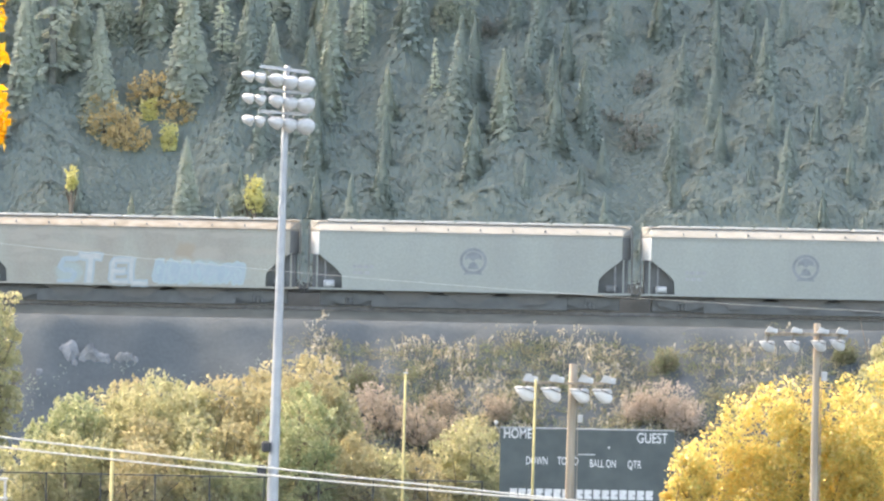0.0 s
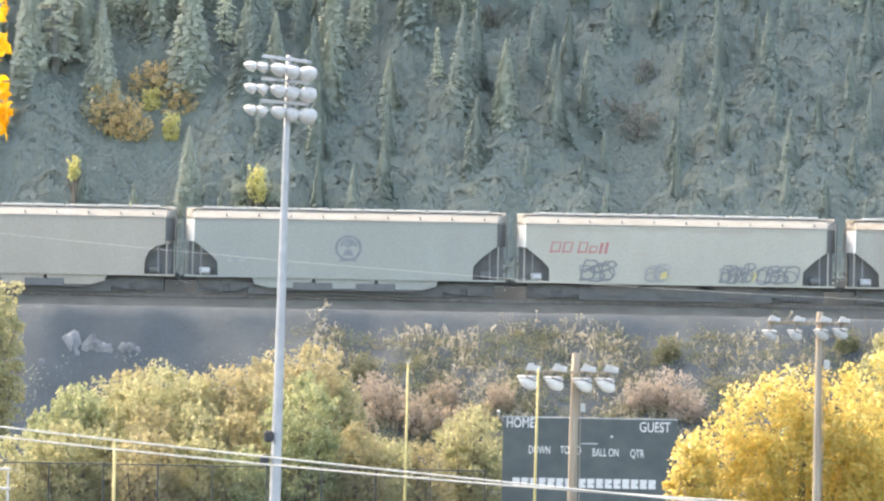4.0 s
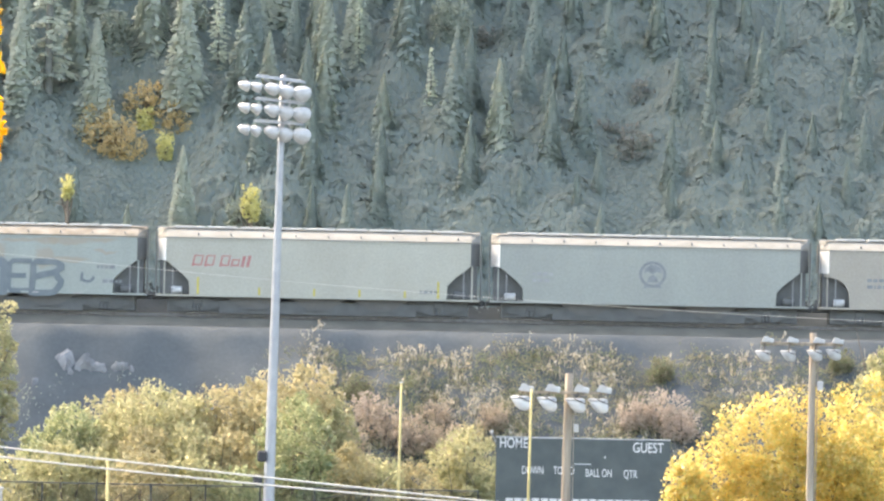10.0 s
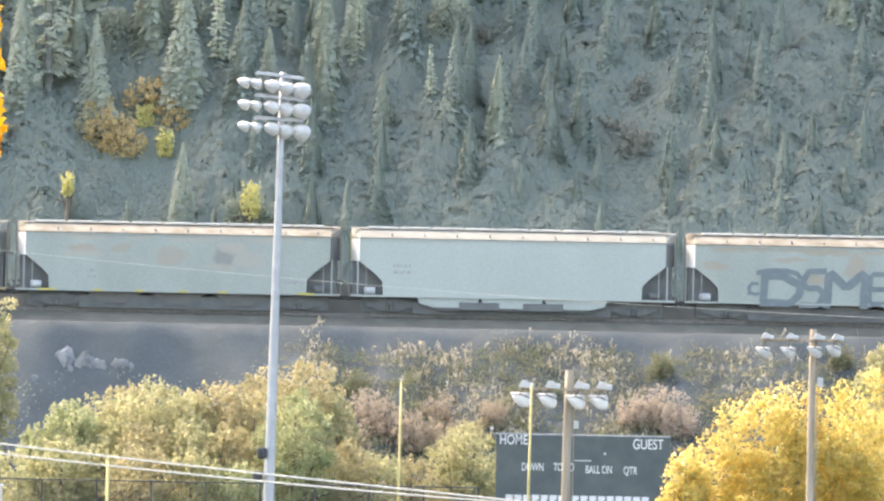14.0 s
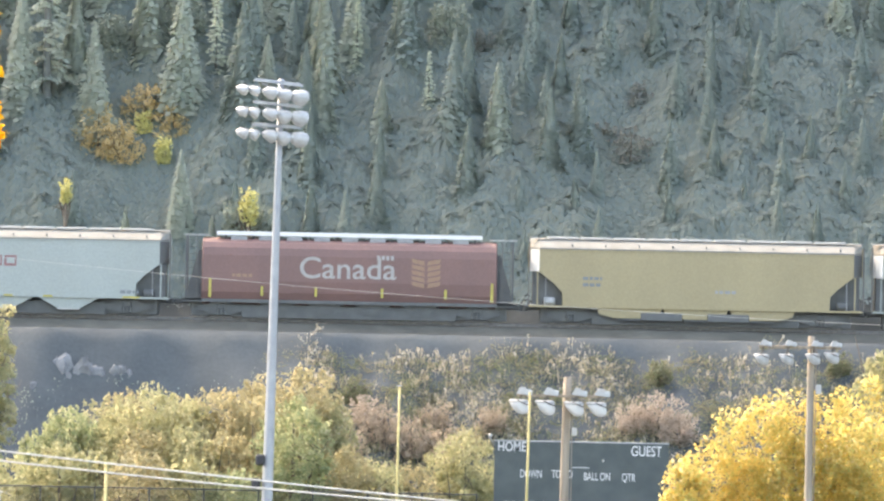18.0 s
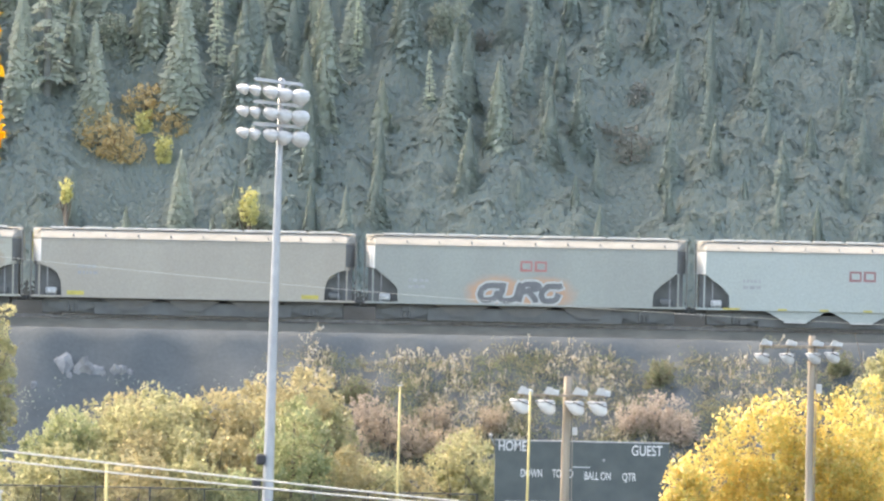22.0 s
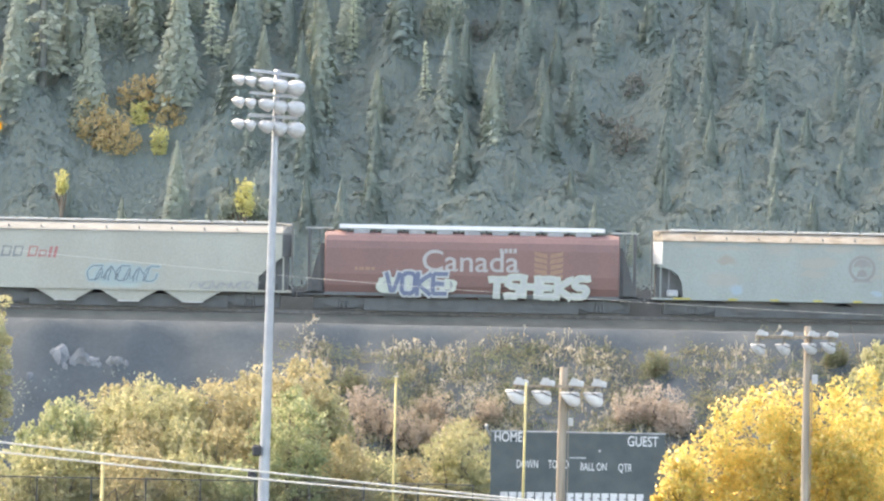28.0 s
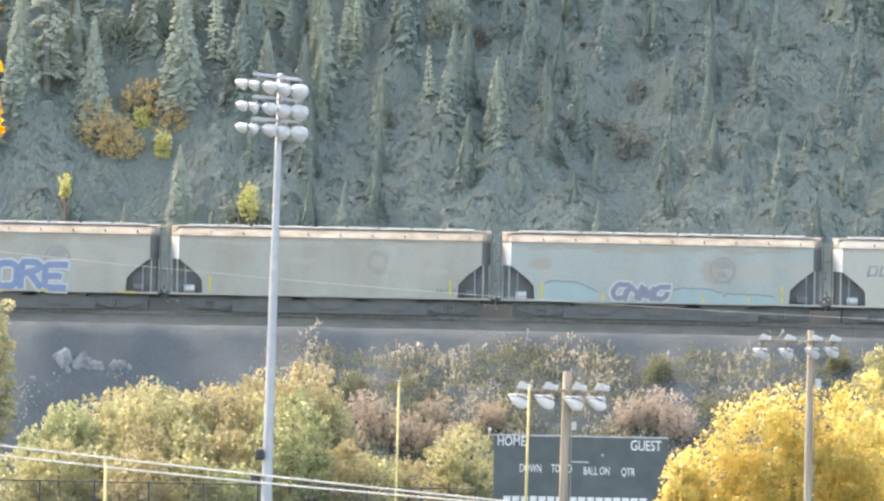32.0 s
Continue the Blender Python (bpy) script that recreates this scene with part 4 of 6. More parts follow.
def cylinder_car(L, label):
    """Cylindrical covered hopper in faded red, with open end frames and a raised roof walk."""
    car = thing("cylindrical_hopper_car", label, "rail car", "cars of the freight train")
    paint = M["p_red"]
    e = 7.80
    sec = [(0.9, 0.75), (1.25, 0.95), (1.48, 1.4), (SIDE, 2.0), (SIDE, 3.35), (1.5, 3.75), (1.3, 4.02), (0.9, 4.2), (0.0, 4.28)]
    ring = lambda x, k: [(x, -y * k, 2.5 + (z - 2.5) * k) for y, z in sec] + [(x, y * k, 2.5 + (z - 2.5) * k) for y, z in sec[-2::-1]]
    part("body", loft(bmesh.new(), [ring(-e, 0.95), ring(-e + 0.06, 1), ring(e - 0.06, 1), ring(e, 0.95)]), paint, car, smooth=False)
    # near-white, so that the running board looks sunlit
    part("roof_walk", boxes((-7.05, 7.0, -0.95, 0.95, 4.40, 4.62)), M["sunlit_cream"], car, "galvanized running board coloured bright as if sunlit")
    part("roof_walk_end", boxes((-e - 1.05, -e + 0.4, -0.6, 0.6, 4.36, 4.42), (e - 0.4, e + 1.05, -0.6, 0.6, 4.36, 4.42)), M["roof_metal"], car)
    for k in range(10):
        x = -6.6 + k * 1.467
        part("walk_bracket", boxes((x - 0.05, x + 0.05, -0.8, 0.8, 4.15, 4.44)), M["under_brown"], car)
        if k < 9:
            part("roof_hatch", boxes((x + 0.3, x + 1.15, -1.0, -0.78, 4.12, 4.36), bevel=0.03), M["mark_grey"], car)
    part("side_sill", boxes((-e - 1.0, e + 1.0, -1.45, -1.3, 0.85, 1.02), (-e - 1.0, e + 1.0, 1.3, 1.45, 0.85, 1.02)), M["under"], car)
    part("centre_sill", boxes((-L / 2 + 0.55, L / 2 - 0.55, -0.35, 0.35, 0.72, 1.08)), M["under"], car)
    # added box, dark like the shade beneath the car
    part("brake_rigging", boxes((-L / 2 + 3.6, L / 2 - 3.6, -1.1, 1.1, 0.06, 0.74), bevel=0.03), M["under"], car, "solid dark box standing for the shade under the car")
    for s in (-1, 1):
        part("end_platform", boxes((s * e, s * (e + 1.05), -1.45, 1.45, 0.92, 1.02)), M["under"], car)
        part("end_brace", prism(bmesh.new(), [(s * e, 1.0), (s * (e + 0.9), 1.0), (s * (e + 0.2), 3.6), (s * e, 3.6)], -0.9, 0.9), M["under"], car)
        for y in (-1.35, 1.35):
            part("end_post", boxes((s * (e + 0.85) - 0.04, s * (e + 0.85) + 0.04, y - 0.04, y + 0.04, 1.0, 4.36)), M["under"], car)
        part("ladder", shared("red_ladder", lambda: ladder_bm(3.3, 9), M["under_brown"]), None, car, at=pose(s * (e + 0.5), -1.42, 1.0))
        part("coupler", shared("coupler", coupler_bm, M["under"]), None, car, at=pose(s * (L / 2 - 0.46), 0, 0.85, 0, 0, 0 if s > 0 else 180))
        truck(car, s * (L / 2 - 2.5))
    for k in range(4):
        x = (k - 1.5) * 2.5
        bay = part("hopper_bay", prism(bmesh.new(), [(x - 1.1, 0.95), (x - 0.4, 0.36), (x + 0.4, 0.36), (x + 1.1, 0.95)], -1.15, 1.15), M["under"], car)
        part("outlet_gate", boxes((x - 0.45, x + 0.45, -1.2, 1.2, 0.3, 0.36)), M["under"], bay)
    part("country_name", text_mesh("country_name", "Canada", 1.12, M["mark_white"], width=5.1), None, car, "faded white country name", at=(-2.62, FACE, 2.22))
    bm = bmesh.new()
    for k in range(4):
        prism(bm, [(k * 0.24, 0.0), (k * 0.24 + 0.17, 0.0), (k * 0.24 + 0.17, 0.24), (k * 0.24, 0.24)], 0, 0.004)
    part("flag_mark", bm, M["mark_white"], car, at=(1.45, FACE, 3.22))
    bm = bmesh.new()
    for r in range(5):
        z = r * 0.3
        for s in (-1, 1):
            bm = bmesh.new()
            prism(bm, [(0.8 + s * 0.06, z), (0.8 + s * 0.72, z + 0.14), (0.8 + s * 0.78, z + 0.36), (0.8 + s * 0.1, z + 0.24)], 0, 0.004)
            part("wheat_ear", bm, M["mark_wheat"], car, "faded wheat sheaf sign", at=(3.25, FACE, 1.78))
    data_lines(car, -6.2, 2.2, 1, M["mark_wheat"])
    return car


# where the couplings lie along the train, in metres from the first car's front
COUPLINGS = [
    0.00, 17.58, 35.15, 52.88, 70.31, 87.83, 105.28, 122.47,
    139.87, 157.51, 175.05, 192.78, 210.43, 228.59, 247.12, 265.20,
    282.72, 300.36, 318.02, 335.48, 354.04, 371.75, 389.27, 406.81,
    424.35,
]
START_X = 27.88
# how far the train has rolled, second by second
ROLLED = [
    (0, 0.00), (1, 11.52), (2, 23.02), (3, 34.51), (4, 45.98), (5, 57.43), (6, 68.87), (7, 80.29),
    (8, 91.71), (9, 103.11), (10, 114.50), (11, 125.89), (12, 137.26), (13, 148.63), (14, 160.00), (15, 171.35),
    (16, 182.71), (17, 194.06), (18, 205.40), (19, 216.75), (20, 228.10), (21, 239.45), (22, 250.80), (23, 262.15),
    (24, 273.50), (25, 284.87), (26, 296.23), (27, 307.61), (28, 318.99), (29, 330.38), (30, 341.78), (31, 353.19),
    (32, 364.61),
]


def rusted(car, seed, zs=(2.2, 3.6), n=8, tint="fade"):
    rng = random.Random(seed)
    for i in range(n):
        stain(car, rng.uniform(-6.5, 6.5), rng.uniform(*zs), rng.uniform(0.5, 1.3), rng.uniform(0.12, 0.32), tint, rng.uniform(0.35, 0.65))


def eave_rust(car, seed, n=7, tint="rust", strength=0.6):
    rng = random.Random(seed)
    for i in range(n):
        stain(car, -7 + 14 * (i + rng.uniform(0.2, 0.8)) / n, rng.uniform(3.7, 3.9), rng.uniform(0.6, 1.3), rng.uniform(0.1, 0.25), tint, strength)


def build_train():
    cars = []
    for k in range(len(COUPLINGS) - 1):
        L = COUPLINGS[k + 1] - COUPLINGS[k]
        c = None
        if k in (0, 1, 4):
            c = hopper_car(L, M["p_bluegrey"], "pale blue-grey covered hopper car with a round dark badge", bays="band" if k == 4 else "dark")
            emblem(c, 0.15, 2.58, M["mark_dark"])
            data_lines(c, -6.2, 2.1, 2, M["mark_grey"])
        elif k == 2:
            c = hopper_car(L, M["p_beige"], "weathered grey covered hopper car with pale blue graffiti")
            stain(c, 2.6, 2.75, 0.62, 0.6, "rust", 0.75)
            stain(c, 3.8, 2.7, 0.9, 0.4, "fade", 0.6)
            stain(c, -6.0, 2.7, 0.7, 0.2, "fade", 0.7)
            stain(c, -2.8, 2.75, 0.9, 0.15, "fade", 0.5)
            rusted(c, 3, n=6)
            eave_rust(c, 4, 8, "fade")
            stain(c, 3.3, 1.7, 2.7, 0.75, "cyan", 0.5)
            stain(c, -3.6, 1.6, 0.9, 0.6, "cyan", 0.45)
            spray(c, -4.15, 1.08, 1.05, 1.2, "S", M["g_blue"], 0.26, None, 12, "sprayed pale blue graffiti")
            spray(c, -3.05, 1.1, 1.2, 1.3, "T", M["g_white"], 0.26, M["g_blue"], 8, "sprayed white and blue graffiti")
            spray(c, -1.35, 1.1, 2.0, 1.2, "EL", M["g_white"], 0.2, M["g_blue"], 9, "sprayed white and blue graffiti")
            graffiti(c, 0.85, 1.12, 4.9, 1.15, 7, M["g_blue"], M["g_cyan"], seed=15, label="sprayed pale blue graffiti")
        elif k == 3:
            c = hopper_car(L, M["p_white"], "off-white covered hopper car with red slanted lettering and sketchy graffiti", bays="brown")
            name_bars(c, -6.7, 2.52, 3.1, 0.62, M["mark_red"])
            for i, (x, w, h, word, m, thick) in enumerate(((-5.1, 1.5, 1.0, "BSB", "mark_dark", 0.09), (-1.7, 1.0, 0.85, "OB", "mark_grey", 0.08), (2.3, 1.5, 0.95, "BDNB", "mark_dark", 0.08), (4.2, 1.9, 0.85, "OBSO", "mark_dark", 0.08))):
                spray(c, x, 1.12, w, h, word, M[m], thick, None, 40 + i, "thin outline graffiti", 0.25, 0.0, 1.5)
                spray(c, x + 0.12, 1.2, w, h * 0.7, word[::-1], M[m], thick * 0.7, None, 50 + i, "thin outline graffiti", -0.2, 0.02, 1.35)
            stain(c, -0.7, 1.45, 0.25, 0.28, "yellow", 0.8)
            stain(c, 4.1, 1.45, 0.22, 0.25, "yellow", 0.8)
            eave_rust(c, 9, 6, "fade")
            stain(c, -1.9, 2.55, 0.4, 0.1, "fade", 0.6)
        elif k in (5, 6):
            c = hopper_car(L, M["p_warm"], "plain warm grey covered hopper car with rounded end openings", rounded=True, bays="band")
            data_lines(c, -5.8, 2.4, 2, M["mark_dark"])
        elif k == 7:
            c = hopper_car(L, M["p_bluegrey"], "grey covered hopper car with a round dark badge")
            emblem(c, 0.15, 2.58, M["mark_dark"])
            data_lines(c, -6.2, 2.4, 2, M["mark_grey"])
        elif k == 8:
            c = hopper_car(L, M["p_white"], "off-white covered hopper car with bright red slanted lettering", bays="brown", tabs=TABS_TALL)
            name_bars(c, -6.7, 2.52, 3.1, 0.62, M["mark_red"])
            data_lines(c, 5.4, 1.3, 1, M["mark_dark"])
        elif k == 9:
            c = hopper_car(L, M["p_teal"], "weathered blue-grey covered hopper car with large slate blue graffiti", tabs=None)
            for x, z, rx, rz in ((-7.0, 2.95, 0.8, 0.25), (-2.9, 3.3, 1.1, 0.15), (-3.6, 2.75, 0.7, 0.12), (4.2, 2.75, 1.4, 0.15), (0.5, 3.0, 0.65, 0.75), (3.1, 2.85, 0.65, 0.6), (-1.7, 2.3, 0.9, 0.25), (6.3, 3.2, 0.7, 0.1)):
                stain(c, x, z, rx, rz, "rust", 0.6)
            eave_rust(c, 5, 9)
            for ch, x, z, w, h, thick in (("D", -4.5, 1.05, 2.3, 1.45, 0.40), ("S", -2.45, 1.0, 1.4, 1.85, 0.30), ("M", -1.15, 1.02, 2.4, 1.85, 0.44), ("E", 1.15, 1.05, 1.3, 1.65, 0.26), ("B", 2.35, 1.02, 1.9, 1.6, 0.34)):
                spray(c, x, z, w, h, ch, M["g_slate"], thick, None, int(x * 10) + 90, "large sprayed slate blue strokes", 0.05, 0.001 * (x + 5))
            part("graffiti_stroke", ribbon(bmesh.new(), [(-4.75, 2.58), (-4.2, 2.72), (-3.2, 2.74), (-2.6, 2.6), (-2.4, 2.3)], 0.24), M["g_slate"], c, "large sprayed slate blue strokes", at=(0, FACE - 0.05, 0))
            swoosh(c, -5.3, 1.35, 1.0, 0.9, M["g_slate"], seed=2, width=0.16, count=1)
            swoosh(c, 4.9, 1.55, 1.0, 0.6, M["g_slate"], seed=3, width=0.14, count=1)
            data_lines(c, 5.9, 2.3, 1, M["mark_dark"])
            data_lines(c, 6.2, 1.55, 1, M["mark_dark"])
            for x in (-5.2, -2.0, 0.3, 2.6, 4.9):
                part("reflector", boxes((x - 0.24, x + 0.24, FACE - 0.04, FACE - 0.034, 0.95, 1.02)), M["mark_white"], c)
        elif k == 10:
            c = hopper_car(L, M["p_pale"], "clean pale blue-white covered hopper car", bays="band", yellow_end=True)
            data_lines(c, -6.3, 2.5, 2, M["mark_grey"])
        elif k == 11:
            c = hopper_car(L, M["p_teal"], "rust-marked blue-grey covered hopper car with low yellow reflectors", tabs=TABS_LOW)
            stain(c, -5.0, 3.2, 0.8, 0.3, "rust", 0.6)
            stain(c, -2.9, 3.25, 0.6, 0.25, "rust", 0.55)
            stain(c, -0.4, 2.85, 0.9, 0.6, "rust", 0.5)
            stain(c, 2.4, 2.8, 0.62, 0.62, "grey", 0.7)
            stain(c, 3.8, 2.75, 0.9, 0.5, "fade", 0.55)
            rusted(c, 24, n=4)
            eave_rust(c, 6, 7, "fade")
            data_lines(c, -5.4, 1.95, 2, M["mark_grey"])
            data_lines(c, 5.6, 1.5, 1, M["mark_grey"])
        elif k == 12:
            c = hopper_car(L, M["p_tan"], "tan covered hopper car", bays="band")
            data_lines(c, -6.0, 2.4, 2, M["mark_dark"])
            data_lines(c, 1.0, 1.8, 1, M["mark_grey"])
        elif k in (13, 19):
            c = cylinder_car(L, "faded red cylindrical hopper car with white country name" + (" and yellow strips" if k == 13 else " and graffiti"))
            if k == 13:
                for x in (-7.35, -4.6, -1.75, 1.75, 5.1, 7.55):
                    h = 1.0 if abs(x) > 7 else 0.5
                    part("reflector", boxes((x - 0.07, x + 0.07, FACE - 0.01, FACE - 0.004, 1.35 - 0.25 * h, 1.35 + 0.75 * h)), M["mark_yellow"], c, "yellow reflector strip")
            else:
                graffiti(c, -5.0, 0.98, 4.3, 0.9, 4, M["g_pale"], None, seed=6, label="sprayed pale green cloud")
                spray(c, -4.6, 1.0, 3.3, 1.05, "VOKE", M["g_navy"], 0.22, M["g_white"], 3, "sprayed navy graffiti with white edges")
                spray(c, 0.9, 0.98, 5.3, 0.95, "TSHEKS", M["g_white"], 0.19, M["g_pale"], 31, "sprayed white graffiti")
        elif k == 14:
            c = hopper_car(L, M["p_pale"], "clean light blue covered hopper car with a small red initials mark", bays="tri", tabs=TABS_LOW)
            two_block_mark(c, -0.7, 2.55, M["mark_maroon"])
            data_lines(c, -6.3, 2.4, 2, M["mark_grey"])
            data_lines(c, 6.2, 1.2, 1, M["mark_dark"])
        elif k == 15:
            c = hopper_car(L, M["p_bluegrey"], "grey covered hopper car with a red initials mark and orange graffiti", bays="dark")
            two_block_mark(c, -0.3, 2.75, M["mark_red"])
            stain(c, -1.5, 1.62, 1.75, 0.95, "orange", 0.85)
            stain(c, 1.0, 1.62, 1.7, 0.9, "orange", 0.85)
            spray(c, -2.55, 1.24, 4.3, 0.82, "(UR(", M["g_black"], 0.3, M["g_white"], 4, "black and white graffiti on an orange cloud", 0.3)
            data_lines(c, -6.2, 2.1, 2, M["mark_grey"])
        elif k == 16:
            c = hopper_car(L, M["p_warm"], "plain warm grey covered hopper car with yellow end patches", rounded=True, bays="brown", yellow_end=True)
            for x in (-6.2, 6.2):
                part("reflector", boxes((x - 0.45, x + 0.45, FACE - 0.006, FACE, 1.06, 1.28)), M["mark_yellow"], c)
            data_lines(c, -6.1, 2.5, 2, M["mark_grey"])
        elif k == 17:
            c = hopper_car(L, M["p_white"], "off-white covered hopper car with brown rust patches and slanted lettering", rounded=True, bays="tri")
            name_bars(c, -6.6, 2.5, 3.0, 0.6, M["mark_maroon"])
            for i in range(8):
                stain(c, -1.2 + i * 1.15, 3.72, 0.8, 0.2, "rust", 0.7)
            stain(c, -5.5, 3.3, 1.6, 0.3, "fade", 0.5)
            for i, (x, rx, rz) in enumerate(((-2.05, 0.6, 0.3), (0.3, 0.6, 0.65), (2.5, 0.8, 0.6), (4.7, 0.55, 0.5), (7.0, 0.75, 0.7))):
                stain(c, x, 2.85, rx, rz, "rust", 0.8)
            stain(c, 4.6, 2.2, 0.7, 0.07, "rust", 0.5)
            data_lines(c, 6.0, 1.3, 1, M["mark_dark"])
        elif k == 18:
            c = hopper_car(L, M["p_teal"], "weathered blue-grey covered hopper car with tan and rusty fading", rounded=True, tabs=TABS_LOW)
            emblem(c, 2.6, 2.75, M["mark_worn"])
            stain(c, 4.4, 2.65, 0.9, 0.5, "fade", 0.7)
            stain(c, -4.6, 3.05, 0.6, 0.3, "rust", 0.6)
            stain(c, -4.1, 1.55, 0.45, 0.35, "blue", 0.7)
            stain(c, -4.8, 2.0, 1.0, 0.4, "fade", 0.5)
            stain(c, 3.3, 1.45, 0.3, 0.15, "blue", 0.7)
            rusted(c, 34, n=5)
            eave_rust(c, 8, 7, "fade")
        elif k == 20:
            c = hopper_car(L, M["p_white"], "off-white covered hopper car with red-black lettering and teal graffiti", bays="tri")
            name_bars(c, -6.8, 2.55, 3.0, 0.6, M["mark_dark"], second=M["mark_red"])
            stain(c, -0.4, 1.7, 2.0, 0.7, "cyan", 0.6)
            spray(c, -2.3, 1.4, 3.5, 0.75, "(^~(^~(", M["g_slate"], 0.05, M["g_cyan"], 17, "sprayed teal graffiti", 0.25, 0.0, 1.35)
            spray(c, 3.2, 1.08, 3.4, 0.36, "~(^~^(~", M["mark_grey"], 0.06, None, 18, "thin grey scrawl along the sill", 0.3, 0.0, 1.4)
        elif k == 21:
            c = hopper_car(L, M["p_teal"], "weathered blue-grey covered hopper car with cyan graffiti along the sill", tabs=TABS_TALL)
            emblem(c, 3.2, 2.75, M["mark_worn"])
            stain(c, 2.6, 2.65, 0.7, 0.7, "rust", 0.65)
            stain(c, 4.9, 2.65, 1.0, 0.5, "fade", 0.7)
            stain(c, -6.4, 2.95, 0.7, 0.35, "rust", 0.65)
            stain(c, 7.3, 2.75, 0.7, 0.4, "fade", 0.6)
            rusted(c, 44, n=4)
            eave_rust(c, 10, 9)
            for x0, x1, top, drop in ((-6.15, -3.4, 2.0, 0.55), (0.65, 3.2, 1.76, 0.2), (3.26, 5.95, 1.5, 0.1)):
                sprayed_field(c, x0, x1, 0.93, top, drop, int(x1 * 10))
            spray(c, -2.7, 1.16, 2.9, 0.68, "(~^(", M["g_mauve"], 0.26, M["g_white"], 23, "purple-grey graffiti with white outlines", 0.3, 0.006, 0.95)
        elif k == 22:
            c = hopper_car(L, M["p_beige"], "weathered grey covered hopper car with a faded pink badge", tabs=[-6.35, 6.35])
            stain(c, 2.5, 2.8, 0.62, 0.65, "grey", 0.6)
            stain(c, 2.5, 2.8, 0.5, 0.45, "fade", 0.7)
            stain(c, 4.2, 2.75, 0.95, 0.4, "fade", 0.6)
            stain(c, -4.7, 2.95, 0.9, 0.2, "rust", 0.4)
            rusted(c, 54, n=3)
            eave_rust(c, 12, 7, "fade")
            data_lines(c, 5.6, 1.3, 1, M["mark_dark"])
        else:
            c = hopper_car(L, M["p_beige"], "weathered grey covered hopper car with royal blue graffiti", yellow_end=False, tabs=TABS_LOW)
            emblem(c, 3.1, 2.7, M["mark_worn"])
            stain(c, 4.6, 2.7, 0.9, 0.4, "fade", 0.7)
            stain(c, 7.0, 2.9, 0.8, 0.5, "fade", 0.6)
            rusted(c, 64, n=4)
            eave_rust(c, 13, 8)
            spray(c, -1.45, 1.12, 5.1, 1.25, "IORE", M["g_royal"], 0.34, M["g_white"], 29, "sprayed royal blue graffiti with pale edges")
        if c in SPOTS:
            for o in c.children:
                if o.name.startswith("body"):
                    o.data.materials[0] = painted(o.data.materials[0], SPOTS[c])
        cars.append((c, -(COUPLINGS[k] + COUPLINGS[k + 1]) / 2))
    return cars


TRAIN = build_train()


# ---- floodlight masts, poles, scoreboard, goal, fence, wires ----
def ground_z(x, y):
    return float(relief(x, y))


def lamp_head(parent, at, size, tilt=-25, spin=0, name="floodlight", squash=0.85, bell=False, cup=0.0):
    """Dish floodlight: spun reflector, glass, ballast housing and yoke."""
    s = size
    dome = [(0.10 * s, 0.30 * s), (0.2 * s, 0.28 * s), (0.36 * s, 0.14 * s), (0.47 * s, -0.1 * s), (0.5 * s, -0.28 * s), (0.5 * s, -0.34 * s)]
    h = part(name, lathe(bmesh.new(), dome if not bell else [(0.09 * s, 0.44 * s), (0.16 * s, 0.40 * s), (0.20 * s, 0.26 * s), (0.34 * s, 0.10 * s), (0.45 * s, -0.12 * s), (0.5 * s, -0.30 * s), (0.5 * s, -0.34 * s)], Matrix(), 16), M["lamp_white"], parent, at=Matrix.Translation(at) @ Matrix.Diagonal((1, 1, squash, 1)) @ pose(0, 0, 0, 0, 0, spin) @ pose(0, 0, 0, tilt, cup), smooth=True)
    part("lens", lathe(bmesh.new(), [(0.48 * s, -0.35 * s), (0.4 * s, -0.39 * s), (0.2 * s, -0.42 * s)], Matrix(), 16), M["lamp_glass"], h, smooth=True)
    part("lamp_neck", lathe(bmesh.new(), [(0.10 * s, 0.29 * s), (0.09 * s, 0.35 * s), (0.05 * s, 0.37 * s)], Matrix(), 10), M["lamp_box"], h)
    return h


